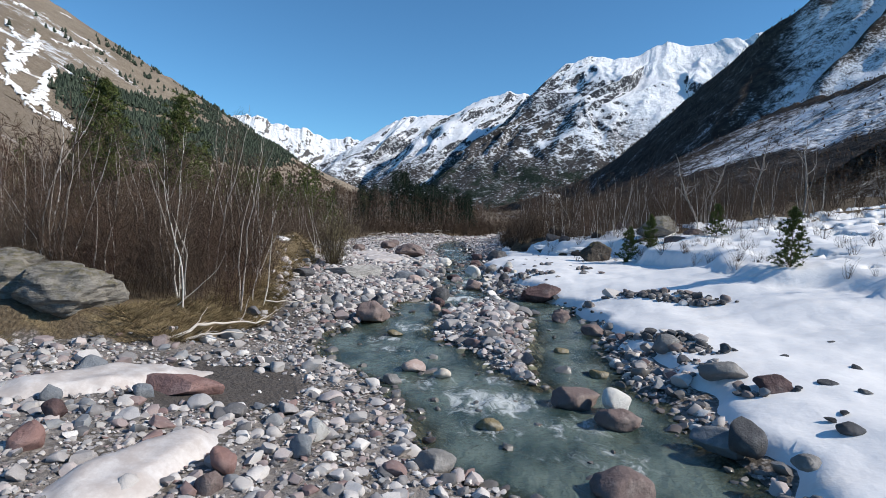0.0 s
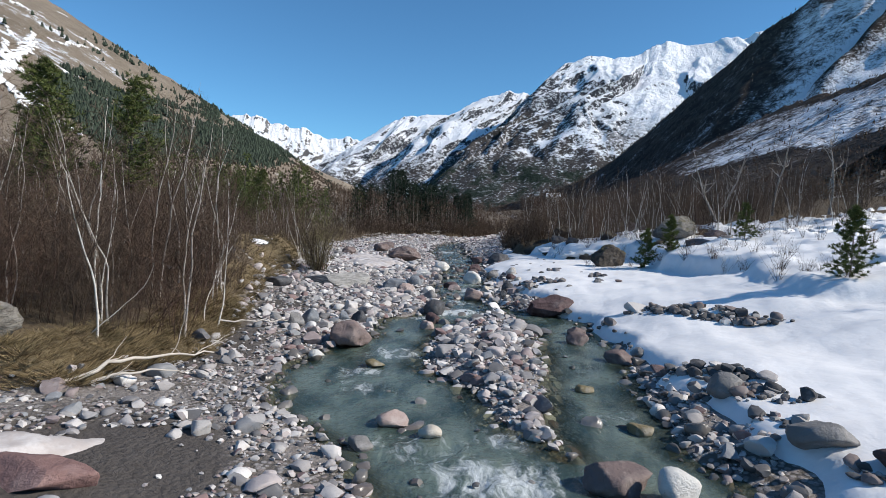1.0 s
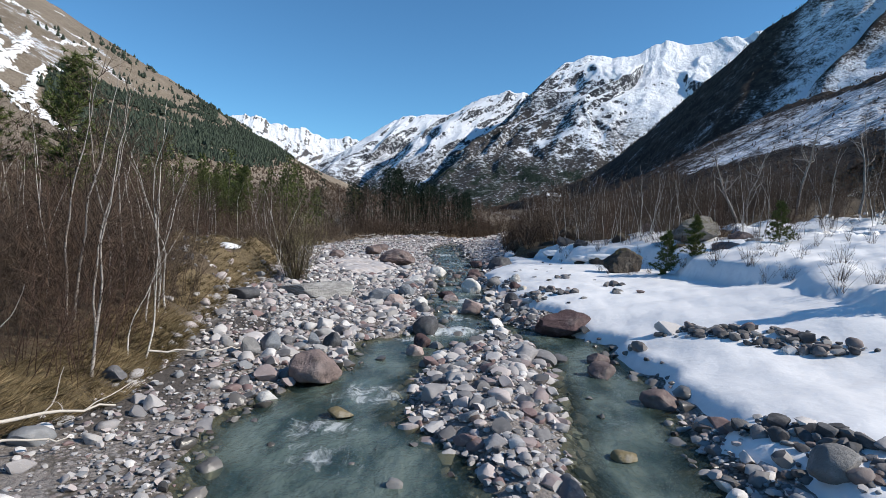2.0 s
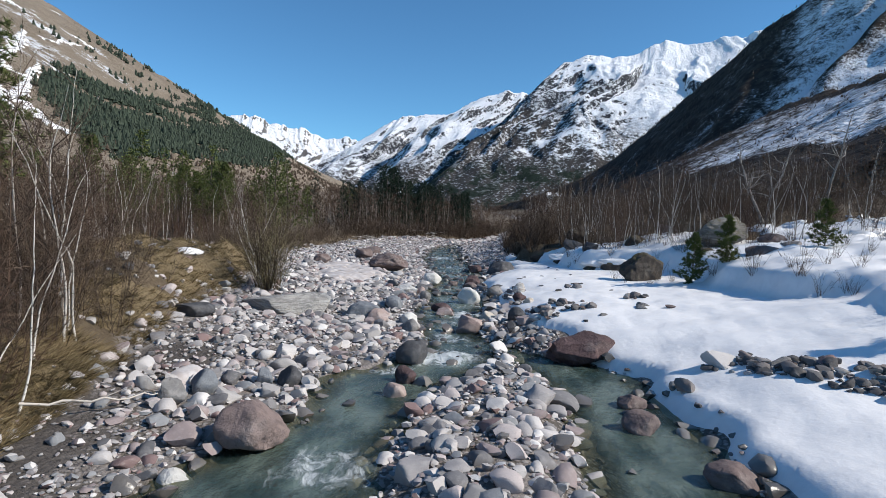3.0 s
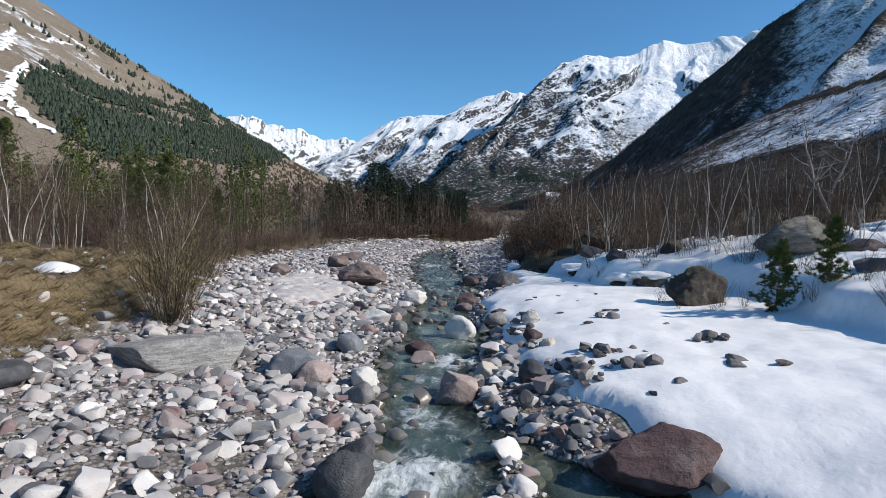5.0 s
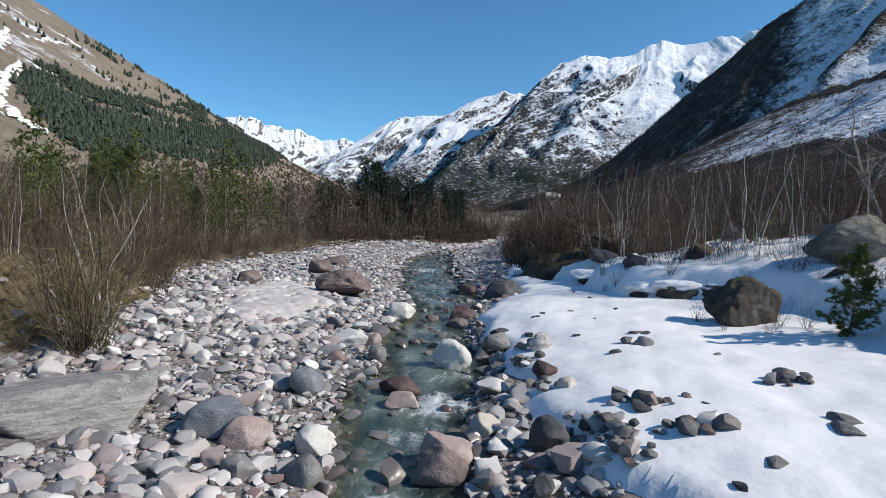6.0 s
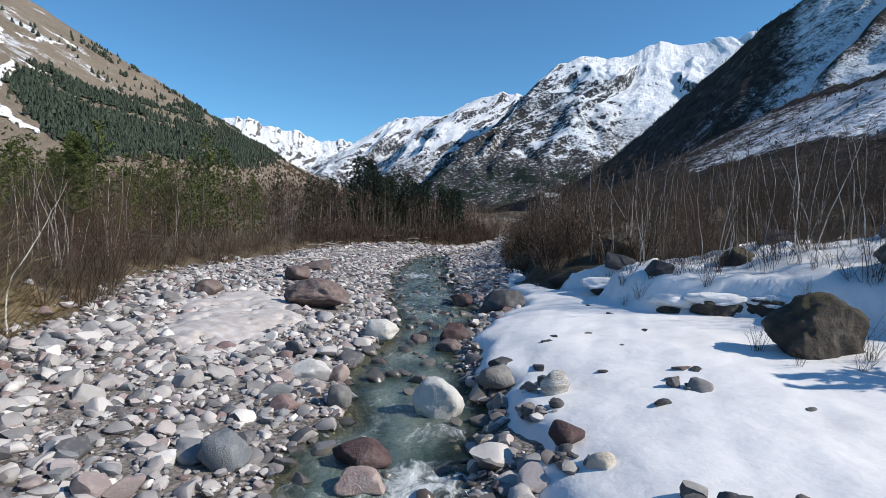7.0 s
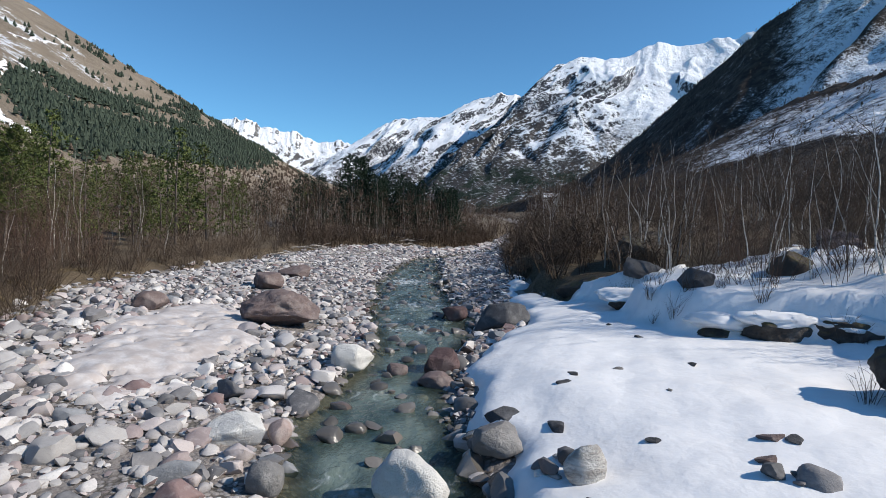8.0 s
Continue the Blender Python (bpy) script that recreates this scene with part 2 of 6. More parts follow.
def twig_material(name, a, b, patch=0.0, size=1.0):
    """Fine stems or blades, each of its own shade; patch: shade that also changes from place to place."""
    m = Nodes(name)
    c = m.mix(m.geo("Random Per Island"), a, b)
    if patch:
        p = m.coord()
        c = m.mix(m.step(m.noise(p, 0.9 / size, 4), 0.42, 0.62, 0.0, patch), c, (0.075, 0.062, 0.030))
        c = m.mix(m.step(m.noise(p, 2.6 / size, 3), 0.52, 0.68, 0.0, patch), c, (0.06, 0.042, 0.026))
    return m.done(c, 0.85, None, 0.15)


M_TWIG = twig_material("birch_twigs", (0.050, 0.035, 0.026), (0.115, 0.083, 0.061))
# red twigs and shrub stems also carry the wood's shade in their darker colours
M_TWIG_RED = twig_material("reddish_twigs", (0.064, 0.039, 0.030), (0.128, 0.083, 0.062), 0.40, 5.0)
M_STEM = twig_material("shrub_stems", (0.060, 0.044, 0.032), (0.130, 0.098, 0.073))
M_STEM_YELLOW = twig_material("willow_stems", (0.17, 0.14, 0.072), (0.26, 0.22, 0.12))
M_NEEDLE = twig_material("pine_needles", (0.042, 0.062, 0.020), (0.150, 0.170, 0.055))
M_NEEDLE_FAR = twig_material("far_pine_needles", (0.017, 0.029, 0.020), (0.036, 0.054, 0.034))
# needles of the hill forest, greyed: distance haze put into their colour
M_HAZY_PINE = twig_material("hazy_pine_needles", (0.028, 0.040, 0.030), (0.062, 0.080, 0.056))
M_GRASS = twig_material("dead_grass", (0.13, 0.094, 0.050), (0.33, 0.255, 0.145), 0.6)


def mountain_material(name, rock, rock2, snow_lo, snow_hi, steep, low=(0.05, 0.042, 0.034), low_top=0.0, patch=0.5, cell=120.0, dust=0.0, forest=(0.020, 0.030, 0.022), forest_top=0.0, lean=0.0):
    """Snow above a ragged line and off steep rock, dark scrub below, with drifts in the gullies."""
    m = Nodes(name)
    p = m.coord()
    z = m.split(p)[2]
    nz = m.split(m.geo("Normal"))[2]
    big, mid, fine = m.noise(p, 1.0 / cell, 6, 0.62), m.noise(p, 4.5 / cell, 6, 0.68), m.noise(p, 22.0 / cell, 5, 0.7)
    r = m.mix(m.step(mid, 0.38, 0.64), rock, rock2)
    if dust:
        r = m.mix(m.step(m.math("ADD", fine, m.math("MULTIPLY", m.math("SUBTRACT", mid, 0.5), 0.6)), 0.50, 0.58, 0.0, dust), r, (0.74, 0.77, 0.82))
    lo = m.mix(m.step(fine, 0.4, 0.65), low, m.mix(0.5, low, rock2))
    lo = m.mix(m.step(m.math("ADD", fine, m.math("MULTIPLY", mid, 0.5)), 0.76, 0.86, 0.0, dust), lo, (0.74, 0.77, 0.82))
    if forest_top:
        ft = m.math("ADD", z, m.math("MULTIPLY", m.math("SUBTRACT", big, 0.5), 260.0))
        lo = m.mix(m.math("MULTIPLY", m.step(ft, forest_top, forest_top - 130.0), m.step(mid, 0.44, 0.56)), lo, forest)
    zz = m.math("ADD", z, m.math("MULTIPLY", m.math("SUBTRACT", big, 0.5), (snow_hi - snow_lo) * 0.7))
    zz = m.math("ADD", zz, m.math("MULTIPLY", m.math("SUBTRACT", mid, 0.5), (snow_hi - snow_lo) * 0.9))
    zz = m.math("ADD", zz, m.math("MULTIPLY", m.math("SUBTRACT", fine, 0.5), (snow_hi - snow_lo) * 1.1))
    if lean:
        zz = m.math("ADD", zz, m.math("MULTIPLY", m.math("SUBTRACT", m.split(p)[0], 500.0), lean))
    high = m.step(zz, snow_lo, snow_hi)
    c = m.mix(m.step(zz, low_top - 60.0, low_top + 60.0), lo, r) if low_top else r
    face = m.math("ADD", nz, m.math("MULTIPLY", m.math("SUBTRACT", mid, 0.5), 0.34))
    rib = m.noise(m.stretch(p, (1.0, 1.0, 0.28)), 11.0 / cell, 5, 0.7)
    face = m.math("ADD", face, m.math("ADD", m.math("MULTIPLY", m.math("SUBTRACT", fine, 0.5), 0.42), m.math("MULTIPLY", m.math("SUBTRACT", rib, 0.5), 0.55)))
    if lean:
        face = m.math("ADD", face, m.math("MULTIPLY", m.math("SUBTRACT", m.split(p)[0], 600.0), 0.00030))
    lie = m.step(face, steep, steep + 0.06)
    f = m.math("MULTIPLY", high, lie)
    drift = m.math("MULTIPLY", m.step(m.math("ADD", big, m.math("MULTIPLY", mid, 0.5)), 1.02 - patch * 0.4, 1.08 - patch * 0.4), m.step(face, steep, steep + 0.12))
    f = m.math("MAXIMUM", f, m.math("MULTIPLY", drift, m.step(zz, snow_lo - (snow_hi - snow_lo) * 1.2, snow_lo)))
    c = m.mix(f, c, (0.84, 0.86, 0.90))
    return m.done(c, 0.85, m.bump(m.math("ADD", m.math("MULTIPLY", rib, 0.8), m.math("MULTIPLY", fine, 0.4)), cell * 0.05), 0.1)


def streaked_slope(name, bare, bare2, y_full, y_none, z_from, amount, cell, speck=0.0, scrub=(0.05, 0.043, 0.036), thick=0.72):
    """A bare or scrubby slope with old snow lying in streaks that run downhill, thicker towards the near end."""
    m = Nodes(name)
    p = m.coord()
    q = m.split(p)
    big = m.noise(p, 0.6 / cell, 5, 0.6)
    run = m.noise(m.stretch(p, (0.45 / cell, 1.0 / cell, 0.45 / cell)), 1.0, 8, 0.7)
    mid, fine = m.noise(p, 4.0 / cell, 6, 0.68), m.noise(p, 20.0 / cell, 5, 0.72)
    c = m.mix(m.step(mid, 0.38, 0.64), bare, bare2)
    near = m.step(m.math("ADD", q[1], m.math("MULTIPLY", m.math("SUBTRACT", big, 0.5), 300.0)), y_none, y_full)
    up = m.step(m.math("ADD", q[2], m.math("MULTIPLY", m.math("SUBTRACT", mid, 0.5), 120.0)), z_from, z_from + 60.0)
    v = m.math("ADD", run, m.math("ADD", m.math("MULTIPLY", m.math("SUBTRACT", mid, 0.5), 0.45), m.math("MULTIPLY", m.math("SUBTRACT", fine, 0.5), 0.50)))
    v = m.math("ADD", v, m.math("MULTIPLY", m.math("MULTIPLY", near, up), amount))
    c = m.mix(m.step(v, 0.66, 0.74), c, (0.82, 0.845, 0.89))
    c = m.mix(m.step(m.math("ADD", fine, m.math("ADD", m.math("MULTIPLY", mid, 0.5), m.math("MULTIPLY", m.math("SUBTRACT", big, 0.5), 1.5))), thick, thick + 0.10, 0.0, speck), c, scrub)
    return m.done(c, 0.9, m.bump(m.math("ADD", mid, m.math("MULTIPLY", fine, 0.6)), cell * 0.08), 0.1)


def scrub_slope(name, bare, bare2, snow=(0.80, 0.82, 0.86)):
    """A mountainside of leafless scrub over snow; the slope's own cover tells how much snow lies there."""
    m = Nodes(name)
    p = m.coord()
    cov = m.attr("cover").outputs["Fac"]
    patch, mid = m.noise(p, 1 / 70, 5, 0.6), m.noise(p, 1 / 16, 5, 0.65)
    fine, dot = m.noise(p, 1 / 4.0, 4, 0.7), m.noise(m.stretch(p, (1.0, 1.0, 0.45)), 1 / 1.5, 3, 0.7)
    c = m.mix(m.step(mid, 0.36, 0.66), bare, bare2)
    v = m.math("ADD", cov, m.math("MULTIPLY", m.math("SUBTRACT", patch, 0.5), 0.9))
    for n_, k in ((mid, 0.8), (fine, 0.75), (dot, 0.75)):
        v = m.math("ADD", v, m.math("MULTIPLY", m.math("SUBTRACT", n_, 0.5), k))
    c = m.mix(m.step(v, 0.32, 0.74), c, snow)
    return m.done(c, 0.9, m.bump(m.math("ADD", mid, m.math("MULTIPLY", fine, 0.5)), 3.0), 0.1)


# ---- mesh tools ----
def fbm(x, y, z=0.0, octaves=4):
    return noise.fractal(Vector((x, y, z)), 0.8, 2.1, octaves)


def sheet_fbm(X, Y, scale, seed=0.0, octaves=4):
    """Soft noise of a whole array of places."""
    return np.array([fbm(x * scale + seed, y * scale - seed, seed, octaves) for x, y in zip(X.ravel(), Y.ravel())]).reshape(X.shape)


def sstep(v, lo, hi):
    t = np.clip((v - lo) / (hi - lo), 0, 1)
    return t * t * (3 - 2 * t)


def raw_mesh(name, verts, faces, material, smooth=True, crisp=0):
    """A mesh from arrays: verts n x 3, faces m x 3 or m x 4."""
    verts, faces = np.asarray(verts, np.float32), np.asarray(faces, np.int32)
    me = bpy.data.meshes.new(name)
    k = faces.shape[1]
    me.vertices.add(len(verts))
    me.vertices.foreach_set("co", verts.ravel())
    me.loops.add(faces.size)
    me.loops.foreach_set("vertex_index", faces.ravel())
    me.polygons.add(len(faces))
    me.polygons.foreach_set("loop_start", np.arange(0, faces.size, k, dtype=np.int32))
    me.polygons.foreach_set("use_smooth", np.full(len(faces), smooth))
    me.update(calc_edges=True)
    me.materials.append(material)
    if crisp:
        me.set_sharp_from_angle(angle=radians(crisp))
    return me


def part(name, me, parent, label=""):
    ob = new(name, me)
    ob.parent = parent
    return tagged(ob, label)


def grid_faces(nx, ny):
    a = np.arange(nx * ny).reshape(ny, nx)
    return np.stack([a[:-1, :-1], a[:-1, 1:], a[1:, 1:], a[1:, :-1]], -1).reshape(-1, 4)


class Strands:
    """Gathers tapering tubes and slivers into one triangle list."""

    def __init__(self):
        self.v, self.f, self.n = [], [], 0

    def tube(self, pts, radii, sides=5):
        pts = np.asarray(pts, float)
        n = len(pts)
        t = np.gradient(pts, axis=0)
        t /= np.linalg.norm(t, axis=1)[:, None] + 1e-9
        ref = np.array([1.0, 0, 0]) if abs(t[0][0]) < 0.8 else np.array([0, 1.0, 0])
        a = np.cross(t, ref)
        a /= np.linalg.norm(a, axis=1)[:, None] + 1e-9
        b = np.cross(t, a)
        ang = np.arange(sides) * 2 * math.pi / sides
        ring = pts[:, None] + (a[:, None] * np.cos(ang)[None, :, None] + b[:, None] * np.sin(ang)[None, :, None]) * np.asarray(radii)[:, None, None]
        idx = self.n + np.arange(n * sides).reshape(n, sides)
        nxt = np.roll(idx, -1, 1)
        q = np.stack([idx[:-1], nxt[:-1], nxt[1:], idx[1:]], -1).reshape(-1, 4)
        self.v.append(ring.reshape(-1, 3))
        self.f.append(np.concatenate([q[:, [0, 1, 2]], q[:, [0, 2, 3]]]))
        self.n += n * sides

    def slivers(self, a, b, w):
        """Three-sided spikes from the points a to the points b, w wide at the foot."""
        a, b = np.asarray(a, float), np.asarray(b, float)
        d = b - a
        d /= np.linalg.norm(d, axis=1)[:, None] + 1e-9
        s = np.cross(d, np.random.normal(size=d.shape))
        s /= np.linalg.norm(s, axis=1)[:, None] + 1e-9
        u = np.cross(d, s)
        w = np.broadcast_to(np.asarray(w, float), (len(a),))[:, None] * 0.5
        v = np.stack([a + s * w, a - s * 0.5 * w + u * 0.87 * w, a - s * 0.5 * w - u * 0.87 * w, b], 1)
        i = self.n + np.arange(len(a))[:, None] * 4
        f = np.concatenate([i + np.array([0, 1, 3]), i + np.array([1, 2, 3]), i + np.array([2, 0, 3])])
        self.v.append(v.reshape(-1, 3))
        self.f.append(f)
        self.n += len(a) * 4

    def blades(self, a, b, w):
        """Flat leaf-like slips, one triangle each."""
        a, b = np.asarray(a, float), np.asarray(b, float)
        d = b - a
        s = np.cross(d, np.random.normal(size=d.shape))
        s /= np.linalg.norm(s, axis=1)[:, None] + 1e-9
        w = np.broadcast_to(np.asarray(w, float), (len(a),))[:, None] * 0.5
        self.v.append(np.stack([a + s * w, a - s * w, b], 1).reshape(-1, 3))
        self.f.append(self.n + np.arange(len(a) * 3).reshape(-1, 3))
        self.n += len(a) * 3

    def arrays(self):
        return np.concatenate(self.v), np.concatenate(self.f)

    def mesh(self, name, material, smooth=True):
        v, f = self.arrays()
        return raw_mesh(name, v, f, material, smooth)


# ---- plan of the valley floor ----
# Along the stream (y) the x of: the water's left and right margins, the island, the snow's edge, the wooded bank and the terrace's foot.
Y_L = [-20, 5, 8.9, 10, 12.9, 15, 16.6, 19.5, 21.7, 24.5, 27.5, 29.5, 31.6, 36, 39.5, 41.3, 45, 48, 52, 58, 70, 80, 92, 105, 130, 180, 300]
X_L = [5, 1.2, 0.5, -1.0, -1.8, -3.1, -4.8, -5.8, -5.4, -4.1, -4.6, -3.0, -2.2, -2.9, -3.6, -2.9, -3.8, -3.6, -3.3, -4.7, -6.6, -7.0, -7.0, -1.0, 5.0, 10.0, 20]
Y_R = [-20, 8, 10, 12, 14, 15.3, 18.3, 21, 24, 26.3, 29.3, 30.5, 31.4, 33, 35, 37, 40, 42, 43.5, 45.5, 48.5, 51, 54, 58, 63, 70, 77, 92, 105, 130, 180, 300]
X_R = [12, 5.0, 4.8, 4.5, 4.6, 3.9, 4.0, 4.3, 4.7, 4.4, 4.1, 3.4, 1.6, 0.1, -0.6, -0.3, -0.2, 0.15, 0.0, -0.5, -0.7, -0.8, -0.2, -0.2, -1.2, -2.6, -2.6, -4.2, 2.0, 7.0, 12.5, 22]
Y_I = [14.6, 16.5, 18.6, 20.5, 23, 25.3, 27.4, 29.1, 31.6]
X_IL = [1.7, 0.3, -0.3, -1.8, -1.9, -1.7, -1.1, -0.2, 0.4]
X_IR = [1.7, 1.25, 1.5, 1.6, 1.75, 1.85, 1.8, 1.2, 0.5]
Y_S = [-20, 8.3, 11, 15, 19.5, 23, 27, 29, 32, 34, 37, 42, 45.6, 48, 51, 54, 57, 62, 70]
X_S = [9, 4.9, 5.0, 5.2, 4.6, 4.7, 4.1, 4.0, 2.6, 1.8, 0.8, 0.45, -0.2, -0.4, -0.1, 1.4, 1.7, 1.2, 2.0]
Y_B = [-20, 12, 14.2, 15.6, 20, 23.4, 31, 34, 39, 44, 48, 55, 59, 66, 74, 98, 103, 107, 112, 136, 180, 300]
X_B = [-14, -13.8, -12.4, -9.0, -8.3, -9.0, -11.0, -11.7, -12.2, -13.4, -14.0, -17.0, -19.0, -18.6, -18.0, -16.5, -13.0, -5.5, -2.6, 2.6, 7.5, 17]
Y_T = [-20, 8, 15, 22, 28, 33, 38, 43.5, 46, 48.6, 49.8, 51, 54.5, 58, 65, 75, 100, 130, 180, 300]
X_T = [24, 18.5, 16.2, 13.8, 12.4, 11.7, 11.0, 10.6, 10.1, 9.4, 7.3, 6.1, 5.4, 4.2, 2.6, 2.2, 4.0, 6.5, 12, 26]


def water_z(y):
    return 0.08 + 0.0016 * np.clip(y, 0, 130)


def ripple(X, Y):
    """Small humps and hollows of the ground."""
    s = 0.035 * np.sin(0.9 * X + 0.55 * Y + 1.0) * np.sin(0.42 * X - 0.8 * Y) + 0.026 * np.sin(1.9 * X - 1.3 * Y + 2.0) * np.sin(1.1 * X + 2.3 * Y)
    return s + 0.016 * np.sin(4.1 * X + 2.7 * Y) * np.sin(3.3 * X - 4.6 * Y + 0.7)


def land(X, Y):
    """Height of the ground, and where it is stream bed, wooded, or grassed."""
    xl, xr = np.interp(Y, Y_L, X_L), np.interp(Y, Y_R, X_R)
    il, ir = np.interp(Y, Y_I, X_IL, left=0, right=0), np.interp(Y, Y_I, X_IR, left=0, right=0)
    xb, xt = np.interp(Y, Y_B, X_B), np.interp(Y, Y_T, X_T)
    w = water_z(Y)
    xb = xb + 0.35 * np.sin(Y * 0.83) + 0.22 * np.sin(Y * 2.1 + 1)
    xt = xt + 0.7 * np.sin(Y * 0.55 + 2) + 0.4 * np.sin(Y * 1.37) + 0.18 * np.sin(Y * 3.3 + 1) + 0.3 * np.sin(X * 0.9)
    isl = np.where((Y > 14.6) & (Y < 31.6), np.minimum(X - il, ir - X), -9.0)
    inside = np.minimum(X - xl, xr - X)
    inside = np.minimum(inside, -isl)
    bed = w - 0.12 * sstep(inside, -0.25, 0.10) - 0.40 * sstep(inside, 0.0, 1.1)
    left = w + 0.05 + 0.075 * np.clip(xl - X, 0, 9)
    right = w + 0.16 * sstep(X - xr, 0, 0.6) + 0.22 * sstep(X - xr, 0.3, 3.0) + np.interp(Y, [8, 20, 28, 42, 60], [0.02, 0.035, 0.07, 0.09, 0.07]) * np.clip(X - xr, 0, 14)
    island = w + 0.04 + 0.30 * sstep(isl, 0, 1.2)
    h = np.where(inside > 0, bed, np.where(X <= xl, left, np.where(isl > -0.001, island, right)))
    d = xb - X
    tall = np.interp(Y, [-20, 10, 28, 33, 44, 50, 60, 200], [0.7, 0.7, 0.8, 1.5, 1.5, 0.8, 0.5, 0.6])
    h = h + tall * sstep(d, -0.4, 1.9) + 0.03 * np.clip(d, 0, 25) + 0.10 * np.clip(d - 22, 0, 400)
    d2 = X - xt
    up = sstep(Y, 30, 37)
    h = h + 0.80 * (1 - up) * sstep(d2, -6.5, 0.5) + (0.38 + 0.50 * up) * sstep(d2, 0.0, 0.9 + 0.4 * np.sin(Y * 0.8)) + (0.12 + 0.035 * up) * np.clip(d2, 0, 8) + 0.13 * np.clip(d2 - 8, 0, 40) + 0.05 * np.clip(d2 - 45, 0, 400)
    far = np.clip(Y - 130, 0, 2500)
    h = h + 0.012 * far
    humps = sstep(d, 0.2, 1.5) * (1 - sstep(d, 6, 9)) * sstep(Y, 27, 31) * (1 - sstep(Y, 46, 50))
    h = h + humps * (0.40 * np.sin(1.35 * X + 0.5 * Y) * np.sin(1.15 * Y - 0.4 * X) + 0.17 * np.sin(3.1 * X + 1.7 * Y) * np.sin(2.9 * Y))
    rough = np.where(inside > -0.3, 0.4, 1.0) * np.where((d > 0) | (d2 > 0), 2.2, 1.0)
    h = h + rough * ripple(X, Y)
    return h, inside, d, d2, isl


def land_at(x, y):
    return float(land(np.array([float(x)]), np.array([float(y)]))[0][0])


def stretch_axis(lo, hi, cell, ends, grow=1.22):
    core = list(np.arange(lo, hi + 1e-6, cell))
    for side in (0, 1):
        s, x = cell, core[-1] if side else core[0]
        while abs(x) < abs(ends[side]) and (x < ends[1] if side else x > ends[0]):
            s *= grow
            x = x + s if side else x - s
            core.append(x) if side else core.insert(0, x)
    return np.array(core)


def soil_patch(X, Y):
    """Where the bank's turf is broken: above zero, bare soil."""
    return np.sin(0.83 * X + 0.31 * Y + 2.0) * np.sin(0.47 * X - 0.92 * Y) + 0.5 * np.sin(1.9 * X + 1.3 * Y) * np.sin(2.3 * Y - 1.1 * X)


def build_ground():
    xs, ys = stretch_axis(-22, 20, 0.31, (-2600, 2600)), stretch_axis(-4, 122, 0.48, (-900, 4800))
    X, Y = np.meshgrid(xs, ys)
    h, inside, d, d2, isl = land(X, Y)
    Z = h
    me = raw_mesh("ground", np.stack([X, Y, Z], -1).reshape(-1, 3), grid_faces(len(xs), len(ys)), M_GROUND)
    wood = np.clip(sstep(d, -0.7, 0.7) + sstep(d2, -0.5, 0.3), 0, 1)
    grass = sstep(d, -0.3, 0.8) * np.where(np.abs(Y - 38) < 10, 1 - 0.75 * sstep(d, 5, 10), 0.75 * (1 - sstep(d, 0.8, 2.2)))
    grass = grass * (1 - 0.92 * sstep(Y, 56, 72)) * (1 - 0.85 * sstep(soil_patch(X, Y), 0.10, 0.35) * sstep(Y, 25, 28))
    silt = np.exp(-((X + 6.2) / 3.0) ** 2 - ((Y - 12.6) / 2.6) ** 2) + 0.8 * np.exp(-((X + 8.2) / 2.2) ** 2 - ((Y - 20.5) / 4.5) ** 2) + 0.9 * np.exp(-((X + 8.6) / 1.6) ** 2 - ((Y - 27.5) / 2.6) ** 2)
    zone = np.stack([wood, grass, silt], -1).reshape(-1, 3)
    at = me.attributes.new("zone", "FLOAT_VECTOR", "POINT")
    at.data.foreach_set("vector", zone.astype(np.float32).ravel())
    tagged(new("ground", me), "grey gravel valley floor with brown wooded banks", "ground", kind="structure")


